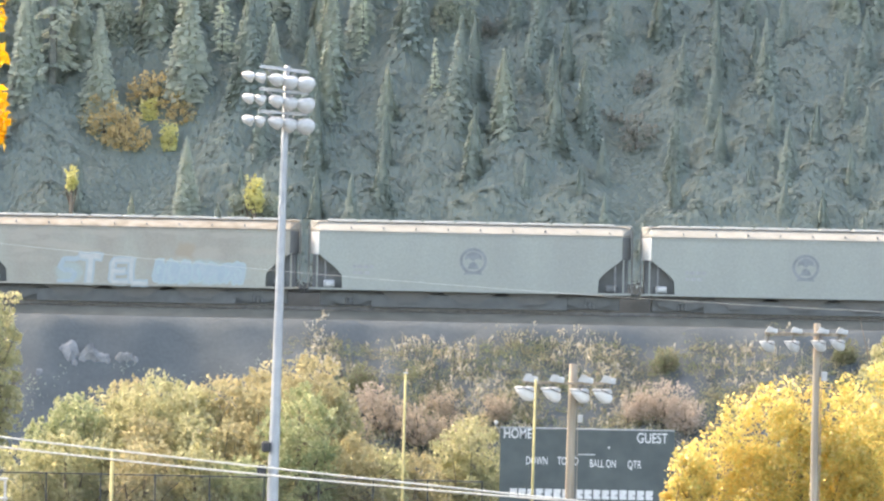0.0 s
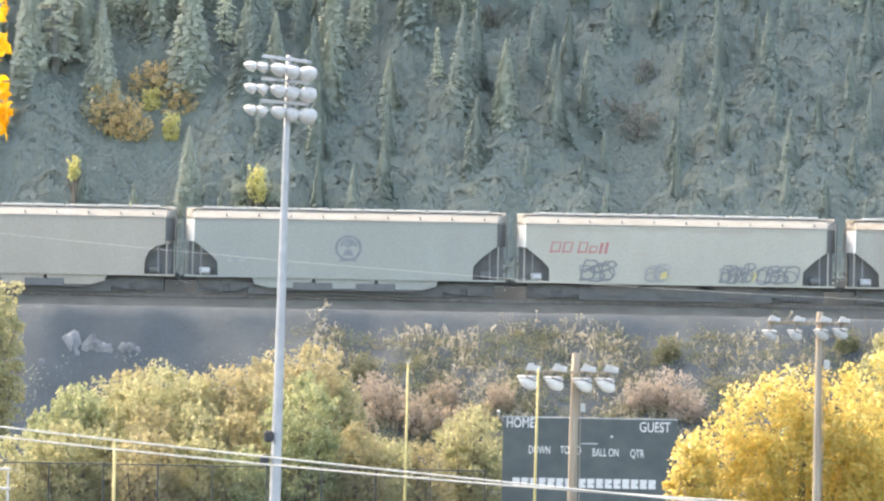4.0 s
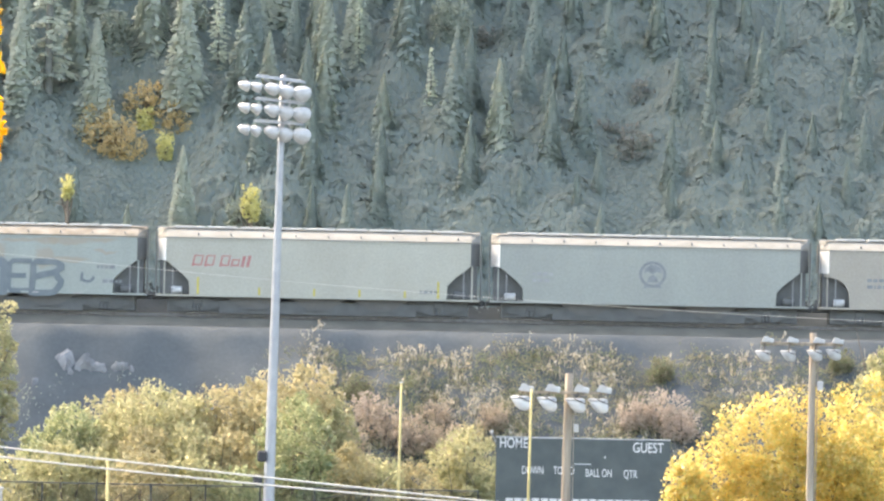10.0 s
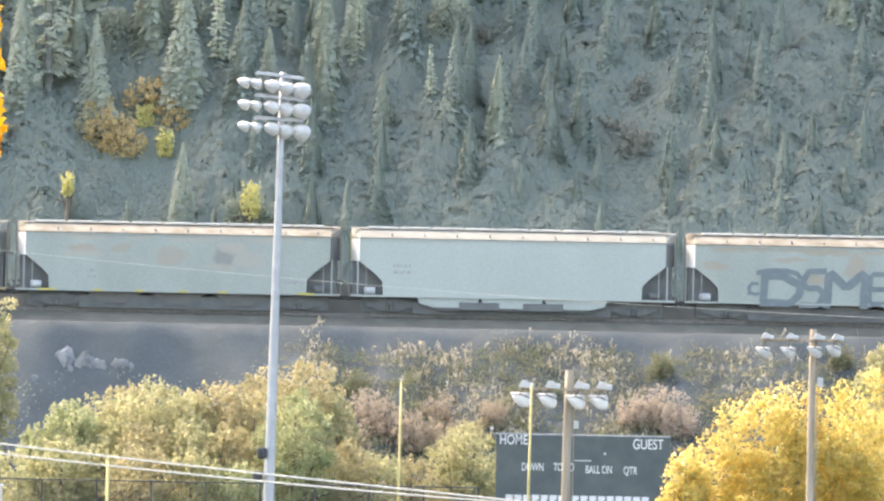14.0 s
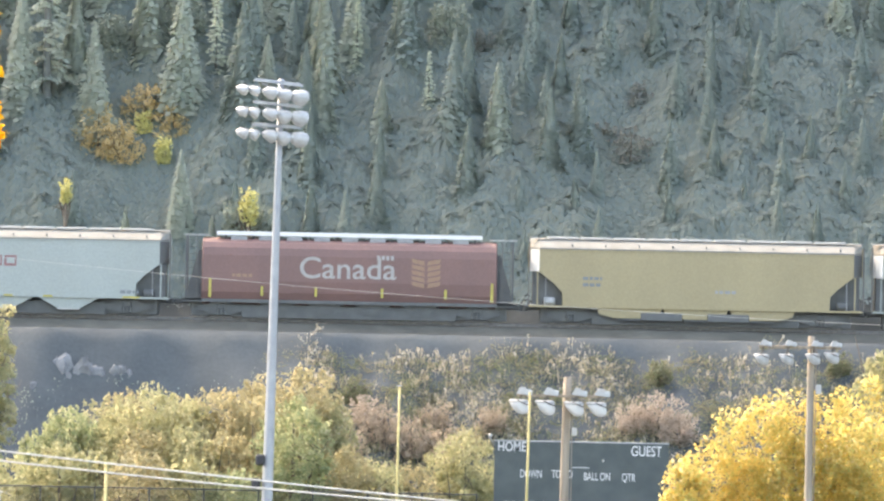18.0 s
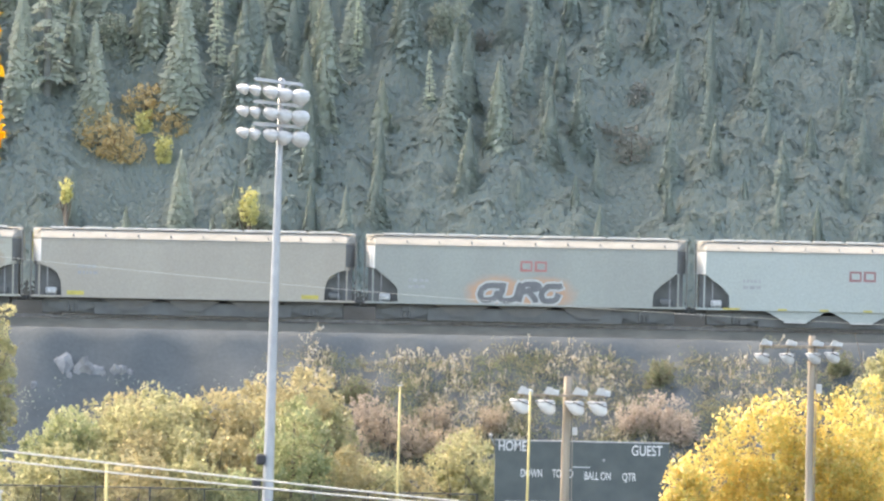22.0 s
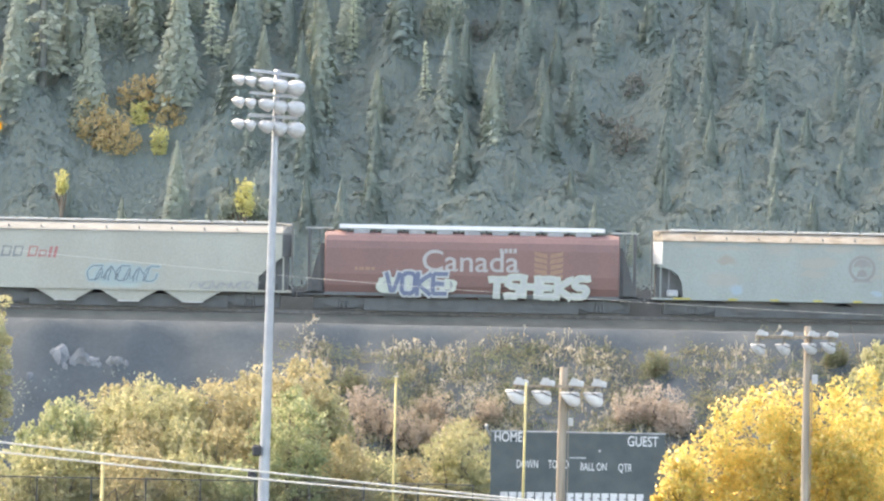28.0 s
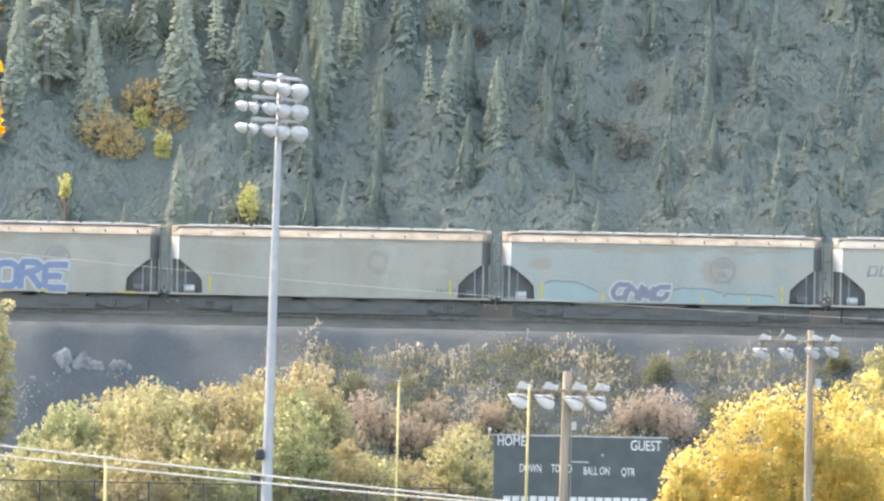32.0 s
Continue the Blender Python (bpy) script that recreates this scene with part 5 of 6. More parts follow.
def steel_mast():
    bx, bz, tx, tz = -5.95, 0.0, -5.68, 24.04
    lean = (tx - bx) / (tz - 4.28)
    x0 = tx - lean * tz
    t = thing("floodlight_mast", "tall galvanized steel mast with three rows of white floodlights", "light mast", at=(x0, 270, 0))
    n = 8
    part("mast_pole", tube(bmesh.new(), [(lean * tz * k / n, 0, tz * k / n) for k in range(n + 1)], [0.26 - 0.16 * k / n for k in range(n + 1)], 12), M["galv"], t, smooth=True)
    part("mast_cap", lathe(bmesh.new(), [(0.12, -0.05), (0.13, 0.05), (0.06, 0.12)], Matrix.Translation((lean * tz, 0, tz)), 10), M["galv"], t)
    for r in range(3):
        z = tz - 0.05 - r * 0.775
        cx = lean * z
        arm = part("cross_arm", boxes((-0.98, 0.80, -0.05, 0.05, -0.04, 0.04), bevel=0.01), M["galv"], t, at=pose(cx, -0.22, z, 0, (6.0, 4.6, 2.8)[r], 8))
        part("service_rail", boxes((-0.9, 0.78, 0.25, 0.29, 0.05, 0.09)), M["galv"], arm)
        for i, dx in enumerate((-1.40, -0.98, -0.43, 0.05, 0.60)):
            lamp_head(t, (cx + dx + 0.02 * r, -0.5 + 0.04 * i, z - 0.28 - (0.10, 0.08, 0.07)[r] * (dx + 0.9) - 0.03 * (i > 2)), (0.62, 0.60, 0.70, 0.66, 0.74)[i], tilt=-8, spin=(8, 10, 22, 40, 48)[i], cup=-74 + 5 * r * (i % 2), squash=(0.56, 0.58, 0.64, 0.72, 0.76)[i])
        for dx in (-0.7, 0.4):
            part("arm_brace", tube(bmesh.new(), [(cx + dx, -0.1, z), (cx, 0, z - 0.35)], 0.02, 6), M["galv"], t)
    for px, py in ((472, 792), (464, 834)):
        bm = boxes((-0.16, 0.16, -0.16, 0.16, -0.2, 0.2), bevel=0.06)
        part("loudspeaker", bm, M["black"], t, "small dark loudspeaker", at=(-6.16 - x0 if py < 800 else -6.30 - x0, -0.2, 10.50 if py < 800 else 9.65))


def bowl_lamp(parent, at, s, body):
    """Deep bowl floodlight, its foot pushed to one side, with a pale rim, a glass and a dark bar that stands for the
    shadow across it.
    """
    skew = Matrix(((1, 0, -0.38, 0), (0, 1, 0, 0), (0, 0, 1, 0), (0, 0, 0, 1)))
    h = part("floodlight", lathe(bmesh.new(), [(0.06 * s, -0.54 * s), (0.22 * s, -0.50 * s), (0.37 * s, -0.33 * s), (0.45 * s, -0.08 * s), (0.48 * s, 0.08 * s)], skew, 18), body, parent, at=Matrix.Translation(at), smooth=True)
    part("rim", lathe(bmesh.new(), [(0.485 * s, 0.07 * s), (0.51 * s, 0.09 * s), (0.51 * s, 0.17 * s), (0.40 * s, 0.22 * s), (0.37 * s, 0.19 * s)], skew, 18), M["lamp_white"], h, smooth=True)
    part("lens", lathe(bmesh.new(), [(0.37 * s, 0.192 * s), (0.2 * s, 0.215 * s), (0.02 * s, 0.22 * s)], skew, 16), M["lamp_glass"], h, smooth=True)
    # bar added in place of the shadow band across the bowl
    part("yoke", tube(bmesh.new(), [(-0.12 * s, -0.5 * s, 0.2 * s), (0.15 * s, -0.53 * s, 0.06 * s), (0.5 * s, -0.32 * s, -0.06 * s)], 0.03 * s, 6), M["steel"], h)
    return h


def wood_mast(label, x, y, top, r0, r1, arm_z, lamps, size, body, lean=0.0):
    t = thing("floodlight_pole", label, "light pole", "wooden floodlight poles", (x - lean * top, y, 0))
    bm = bmesh.new()
    n = 7
    tube(bm, [(lean * top * k / n + 0.01 * math.sin(k * 2.1), 0, top * k / n) for k in range(n + 1)], [r0 + (r1 - r0) * k / n for k in range(n + 1)], 11)
    part("wooden_pole", bm, M["pole_wood"], t, smooth=True)
    lo, hi = min(l[0] for l in lamps) - x, max(l[0] for l in lamps) - x
    off = lean * top
    part("cross_arm", boxes((lo - 0.1 + off, hi + 0.35 + off, -r0 - 0.14, -r0 - 0.02, arm_z - 0.06, arm_z + 0.06), bevel=0.01), M["pole_wood"], t)
    for lx, lz in lamps:
        dx = lx - x + off
        b = part("ballast_box", boxes((0.06 * size, 0.62 * size, -0.3, 0.0, 0.0, 0.30 * size), bevel=0.03), M["lamp_box"], t, at=pose(dx + 0.02 * size, -r0 - 0.02, arm_z + 0.06, 0, 8, 0))
        # the sunlit side of the box, added as a white wedge
        lid = bmesh.new()
        prism(lid, [(-0.17 * size, 0.0), (0.16 * size, 0.0), (0.30 * size, 0.2 * size), (0.26 * size, 0.38 * size), (-0.02 * size, 0.38 * size)], -0.34, 0.03)
        part("box_lid", lid, M["lamp_white"], b, "white wedge standing for the sunlit side of the box")
        bowl_lamp(t, (dx, -r0 - 0.2, lz), size, body)
        part("hanger", tube(bmesh.new(), [(dx + 0.1 * size, -r0 - 0.12, arm_z), (dx, -r0 - 0.2, lz + 0.18 * size)], 0.035, 6), M["steel"], t)
    part("junction_box", boxes((r0 + off, r0 + off + 0.22, -0.12, 0.12, arm_z - 1.75, arm_z - 1.4), bevel=0.02), M["lamp_white"], t)
    part("conduit", tube(bmesh.new(), [(r0 + off + 0.02, -0.05, 0.2), (r0 + off + 0.0, -0.05, arm_z - 0.1)], 0.02, 6), M["pole_wood"], t)
    return t


def scoreboard():
    d = 345.0
    x0, x1 = 2.84, 10.81
    z1, z0 = 9.58, 9.58 - 4.3
    t = thing("scoreboard", "dark football scoreboard with white lettering on two posts", "scoreboard", at=(x0, d, 0))
    W = x1 - x0
    part("panel", boxes((0, W, 0, 0.3, z0, z1), bevel=0.02), M["board"], t, at=None)
    part("top_trim", boxes((-0.03, W + 0.03, -0.03, 0.33, z1, z1 + 0.06)), M["board_frame"], t)
    for x in (0.6, W - 0.6):
        part("post", boxes((x - 0.12, x + 0.12, 0.32, 0.56, 0, z1 - 0.3), bevel=0.02), M["board_frame"], t)
    for words, px, py, h, w in (("HOME", 3.01, 9.14, 0.44, 1.27), ("GUEST", 9.10, 9.03, 0.46, 1.40), ("DOWN", 4.04, 7.95, 0.36, 0.98), ("TO GO", 5.48, 7.96, 0.36, 0.95),
                                ("BALL ON", 6.96, 7.88, 0.36, 1.19), ("QTR", 8.69, 7.86, 0.36, 0.63)):
        part("lettering", text_mesh("lettering", words, h, M["white_letter"], width=w, thick=0.02), None, t, "white capital lettering", at=(px - x0, -0.012, py))
    # the team's name, as plain blocks
    rng = random.Random(4)
    px = 3.29 - x0
    zz = 6.41
    for i in range(17):
        if i == 7:
            px += 0.22
            continue
        w = 0.40
        bm = bmesh.new()
        top = 0.42 + 0.02 * rng.random()
        notch = 0.08 + 0.1 * rng.random()
        prism(bm, [(px + 0.03, zz), (px + 0.36, zz), (px + 0.36, zz + 0.15), (px + 0.36 - notch, zz + 0.19), (px + 0.36, zz + 0.23), (px + 0.36, zz + top), (px + 0.03, zz + top)], -0.02, 0)
        px += w
        part("letter_block", bm, M["white_letter"], t, "bold white block of the team name")
    part("line_mark", boxes((6.43 - x0, 7.20 - x0, -0.012, -0.002, 8.42, 8.42 + 0.05)), M["lamp_box"], t)
    part("score_lamp", lathe(bmesh.new(), [(0.03, -0.06), (0.06, 0), (0.03, 0.06)], Matrix.Translation((7.82 - x0, -0.02, 8.78)), 8), M["lamp_white"], t)
    k = part("corner_lamp", lathe(bmesh.new(), [(0.05, -0.09), (0.1, 0), (0.05, 0.09)], Matrix.Translation((2.63 - x0, 0.1, 9.83)), 10), M["lamp_white"], t, smooth=True)
    part("corner_lamp_arm", tube(bmesh.new(), [(2.63 - x0, 0.1, 9.83 - 0.08), (0.05, 0.15, z1 - 0.3)], 0.03, 6), M["board_frame"], t)


def goal():
    d = 328.0
    xa, xb = -1.51, 4.14
    top = 12.27
    xm = (xa + xb) / 2
    t = thing("football_goal", "pale yellow football goal with two tall uprights", "goal", at=(xm, d, 0))
    h = (xb - xa) / 2
    part("base_post", tube(bmesh.new(), [(0, 1.8, -0.3), (0, 1.8, 1.6), (0, 1.4, 2.6), (0, 0.6, 3.0), (0, 0, 3.05)], 0.11, 10), M["yellow"], t, smooth=True)
    part("crossbar", tube(bmesh.new(), [(-h, 0, 3.05), (h, 0, 3.05)], 0.08, 10), M["yellow"], t, smooth=True)
    for s in (-1, 1):
        lean = 0.03 if s < 0 else 0.05
        zt = top if s < 0 else 12.14
        u = part("upright", tube(bmesh.new(), [(s * h - 0.02, 0, 3.05), (s * h, 0, 7.5), (s * h + lean, 0, zt)], [0.066, 0.058, 0.05], 10), M["yellow"], t, smooth=True)
    part("wind_flag", boxes((-h + lean - 0.14, -h + lean + 0.10, -0.03, 0.03, top + 0.0, top + 0.05), bevel=0.01), M["lamp_box"], t, "small grey cap on the upright")


def fence():
    d = 336.0
    x0, x1 = -32.0, 2.0
    z = 7.38
    t = thing("chain_link_fence", "dark chain-link fence with thin posts and a top rail", "fence", at=(0, d, 0))
    n = 14
    for k in range(n + 1):
        x = x0 + (x1 - x0) * k / n
        part("post", tube(bmesh.new(), [(x, 0, -0.2), (x, 0, z + 0.05)], 0.035, 7), M["fence"], t)
    part("top_rail", tube(bmesh.new(), [(x0, 0, z), (x1, 0, z)], 0.03, 7), M["fence"], t)
    part("middle_rail", tube(bmesh.new(), [(x0, 0, z * 0.5), (x1, 0, z * 0.5)], 0.025, 7), M["fence"], t)
    bm = bmesh.new()
    h = 3.2
    k = 0
    x = x0 - h
    while x < x1:
        for s in (1, -1):
            a, b = (x, x + h) if s > 0 else (x + h, x)
            bm.faces.new([bm.verts.new(p) for p in ((a - 0.005, 0.01 * s, z - h), (a + 0.005, 0.01 * s, z - h), (b + 0.005, 0.01 * s, z), (b - 0.005, 0.01 * s, z))])
        x += 0.13
    part("wire_mesh", bm, M["fence"], t)
    y = thing("yellow_post", "pale yellow steel post beside the fence", "post", at=(-14.28, 330, 0))
    part("pole", tube(bmesh.new(), [(0, 0, -0.2), (0.03, 0, 8.50)], [0.085, 0.07], 10), M["yellow"], y, smooth=True)
    part("cap", lathe(bmesh.new(), [(0.1, 0), (0.1, 0.04), (0.04, 0.08)], Matrix.Translation((0.03, 0, 8.50)), 10), M["yellow"], y)
    w = thing("equipment_frame", "white tubular metal frame by the fence", "frame", at=(-19.01, 330, 0))
    za, zb = 7.27, 6.41
    part("upper_bar", tube(bmesh.new(), [(-1.6, 0, za), (0.22, 0, za)], 0.06, 8), M["lamp_white"], w)
    part("lower_bar", tube(bmesh.new(), [(-1.6, 0, zb), (0.22, 0, zb)], 0.06, 8), M["lamp_white"], w)
    for x in (-1.55, 0.1):
        part("leg", tube(bmesh.new(), [(x, 0, 0), (x, 0, za)], 0.05, 8), M["lamp_white"], w)


def wires():
    def cable(label, pts, y0, y1, r):
        (xa, za), (xb, zb), (xc, zc) = pts
        # parabola through three points, carried far past both sides to its poles
        A = np.array([[x * x, x, 1] for x in (xa, xb, xc)])
        k = np.linalg.solve(A, np.array([za, zb, zc]))
        n = 60
        line = []
        for i in range(n + 1):
            x = -32 + 64 * i / n
            line.append((x, y0, k[0] * x * x + k[1] * x + k[2]))
        tagged(part("overhead_wire", tube(bmesh.new(), line, r, 6), M["wire"]), label, "wire", "overhead wires")
        return k
    cable("pale overhead wire sagging across the field", [(-13.37, 11.69), (-5.09, 10.91), (2.14, 10.28)], 230, 230, 0.030)
    cable("pale overhead wire just below its twin", [(-13.36, 11.38), (-5.09, 10.67), (2.15, 10.18)], 230.3, 230, 0.030)
    cable("thin overhead wire in front of the railway", [(-12.77, 17.08), (0.99, 16.16), (18.81, 15.42)], 320, 320, 0.0075)


steel_mast()
wood_mast("weathered wooden pole with four white floodlights before the scoreboard", 5.96, 336, 12.72, 0.235, 0.185, 11.86, [(3.82, 11.49), (5.00, 11.47), (6.28, 11.44), (7.29, 11.44)], 0.86, M["lamp_bowl"], lean=0.0100)
wood_mast("weathered wooden pole with four small floodlights before the yellow tree", 14.24, 285, 15.19, 0.19, 0.13, 14.76, [(12.36, 14.36), (13.30, 14.38), (14.30, 14.42), (15.01, 14.46)], 0.56, M["lamp_box"], lean=0.0)
scoreboard()
goal()
fence()
wires()


# ---- trees ----
def field_trees():
    def T(name, label, x, y, top, rx, rz, m, **k):
        cz = top - rz
        broadleaf(name, label, "tree", (x, y, ground_z(x, y)), top, (rx, min(rx, 1.6 if m == "yellow_leaf" else 2.6), rz), M[m], centre_z=cz, **{"shoots": 40, **k})
    T("poplar", "bright yellow autumn poplar with a dense crown", 14.65, 305, 12.73, 4.7, 5.2, "yellow_leaf", leaves=48000, size=0.15, lobes=340, lobe=0.7, seed=3, shoots=30, shoot=0.9)
    T("poplar", "yellow autumn poplar beside another", 18.01, 308, 12.47, 3.6, 5.2, "yellow_leaf", leaves=28000, size=0.15, lobes=200, lobe=0.7, seed=4, shoots=30, shoot=0.9)
    T("small_poplar", "young orange-yellow poplar beside the scoreboard", 10.16, 303, 10.28, 1.1, 3.2, "yellow_leaf", leaves=8000, size=0.165, lobes=50, lobe=0.45, seed=5, shoots=8, shoot=0.5)
    T("willow", "olive green bushy tree by the fence", -16.65, 346, 10.55, 1.6, 3.4, "green_leaf", leaves=13104, size=0.16, lobes=110, lobe=0.5, seed=6)
    T("willow", "olive and gold bushy tree by the fence", -12.93, 348, 11.51, 2.9, 3.9, "olive_leaf", leaves=20592, size=0.16, lobes=180, lobe=0.5, seed=7)
    T("willow", "gold-topped bushy tree by the fence", -9.87, 350, 11.59, 2.9, 4.0, "gold_leaf", leaves=20592, size=0.16, lobes=180, lobe=0.5, seed=8)
    T("willow", "tan-gold bushy tree behind the steel mast", -6.13, 352, 12.57, 2.5, 4.2, "gold_leaf", leaves=18720, size=0.16, lobes=160, lobe=0.5, seed=9)
    T("young_poplar", "green young poplar behind the steel mast", -6.35, 344, 11.18, 2.0, 3.9, "green_leaf", leaves=13000, size=0.16, lobes=100, lobe=0.45, seed=10)
    T("willow", "olive bushy tree between golden ones", -11.40, 349.5, 11.00, 2.0, 3.6, "olive_leaf", leaves=11232, size=0.16, lobes=110, lobe=0.45, seed=17)
    T("willow", "pale tan bush behind the steel mast", -8.24, 353.5, 11.91, 1.5, 3.8, "gold_leaf", leaves=6480, size=0.165, lobes=90, lobe=0.4, seed=18)
    T("willow", "olive bush beside the steel mast", -4.77, 351.5, 10.84, 1.4, 3.4, "olive_leaf", leaves=7488, size=0.16, lobes=80, lobe=0.4, seed=19)
    T("willow", "small green bush by the fence", -18.08, 345.5, 9.26, 1.1, 2.6, "green_leaf", leaves=5616, size=0.16, lobes=60, lobe=0.4, seed=20)
    T("willow", "low olive bush at the fence", -3.12, 347, 8.35, 2.1, 2.6, "olive_leaf", leaves=9360, size=0.16, lobes=90, lobe=0.45, seed=11)
    T("willow", "olive-yellow bushy tree beside the scoreboard", 1.42, 352, 9.63, 2.1, 3.4, "olive_leaf", leaves=14040, size=0.16, lobes=120, lobe=0.45, seed=12)
    T("willow", "green tree at the foot of the bank", -21.44, 356, 15.34, 1.75, 4.2, "olive_leaf", leaves=13104, size=0.16, lobes=120, lobe=0.5, seed=13)
    T("willow", "olive bush beyond the yellow tree", 21.00, 352, 13.64, 1.3, 3.0, "olive_leaf", leaves=5040, size=0.17, lobes=45, lobe=0.5, seed=14)
    T("willow", "low grey-green bush by the fence", -18.84, 343, 8.15, 2.2, 2.6, "olive_leaf", leaves=5040, size=0.18, lobes=45, lobe=0.55, seed=15)
    T("willow", "low golden bush before taller ones", -13.26, 341, 8.51, 1.7, 2.4, "gold_leaf", leaves=5760, size=0.165, lobes=70, lobe=0.4, seed=41)
    T("willow", "low olive bush before taller ones", -11.00, 342, 8.32, 1.6, 2.4, "olive_leaf", leaves=5760, size=0.165, lobes=70, lobe=0.4, seed=42)
    T("willow", "low green bush beside the steel mast", -8.80, 341.5, 7.76, 1.3, 2.2, "green_leaf", leaves=4320, size=0.165, lobes=60, lobe=0.4, seed=43)
    T("willow", "low pale bush behind the fence", -1.04, 349, 7.94, 1.6, 2.4, "gold_leaf", leaves=5040, size=0.165, lobes=60, lobe=0.4, seed=44)
    T("willow", "low olive bush under the wires", -15.30, 344, 8.44, 2.2, 2.8, "olive_leaf", leaves=5040, size=0.18, lobes=45, lobe=0.55, seed=16)
    T("willow", "olive bush joining taller ones by the fence", -15.45, 349, 10.75, 1.9, 3.6, "olive_leaf", leaves=10080, size=0.16, lobes=110, lobe=0.5, seed=51)
    T("willow", "golden olive bush joining taller ones by the fence", -14.3, 350.5, 11.25, 1.9, 3.8, "gold_leaf", leaves=10080, size=0.16, lobes=110, lobe=0.5, seed=52)
    T("willow", "golden bush in the middle of the thicket", -8.0, 349, 11.3, 1.9, 3.8, "gold_leaf", leaves=10080, size=0.16, lobes=110, lobe=0.5, seed=53)
    T("willow", "low olive bush in the thicket by the fence", -16.9, 342.5, 8.9, 1.7, 2.8, "olive_leaf", leaves=6480, size=0.165, lobes=80, lobe=0.45, seed=54)
    for i, (x, y, top, rx, m) in enumerate(((-15.2, 346, 9.5, 1.6, "olive_leaf"), (-13.2, 345, 9.6, 1.7, "gold_leaf"), (-11.2, 345.5, 9.7, 1.7, "olive_leaf"), (-9.3, 345, 9.4, 1.5, "gold_leaf"), (-3.9, 345, 8.9, 1.4, "gold_leaf"))):
        T("willow", {"olive_leaf": "olive bush inside the thicket", "gold_leaf": "tan-gold bush inside the thicket"}[m], x, y, top, rx, 2.9, m, leaves=6500, size=0.16, lobes=80, lobe=0.45, seed=61 + i)
    for i, (px, py, rx, m) in enumerate(SHRUBS):
        broadleaf("shrub", {"red_leaf": "dull red autumn shrub on the bank", "pink_leaf": "pinkish tan shrub on the bank", "gold_leaf": "golden brown shrub on the bank", "weed": "grey-green shrub on the bank"}[m], "shrub",
                  (px, py, ground_z(px, py)), ground_z(px, py) + rx * 1.5, (rx * 1.15, rx * 0.8, rx * 0.75), M[m], leaves=int(2000 * rx), size=0.11, lobes=34, lobe=0.26, seed=100 + i, group="bank shrubs", limbs=6, shoots=22, shoot=0.8)


SHRUBS = [
    (-2.53, 386.9, 1.16, "red_leaf"),
    (-1.07, 386.2, 1.30, "red_leaf"),
    (0.37, 386.3, 1.16, "red_leaf"),
    (-3.42, 388.0, 0.87, "pink_leaf"),
    (1.81, 387.0, 0.87, "gold_leaf"),
    (3.10, 388.0, 0.73, "red_leaf"),
    (10.36, 388.2, 0.87, "pink_leaf"),
    (11.67, 388.6, 1.31, "pink_leaf"),
    (12.68, 387.7, 1.01, "pink_leaf"),
    (11.72, 392.0, 0.66, "weed"),
    (-4.05, 389.9, 0.77, "weed"),
    (0.04, 388.9, 0.87, "red_leaf"),
    (21.14, 393.0, 0.59, "weed"),
    (-4.52, 385.8, 1.01, "red_leaf"),
]
field_trees()


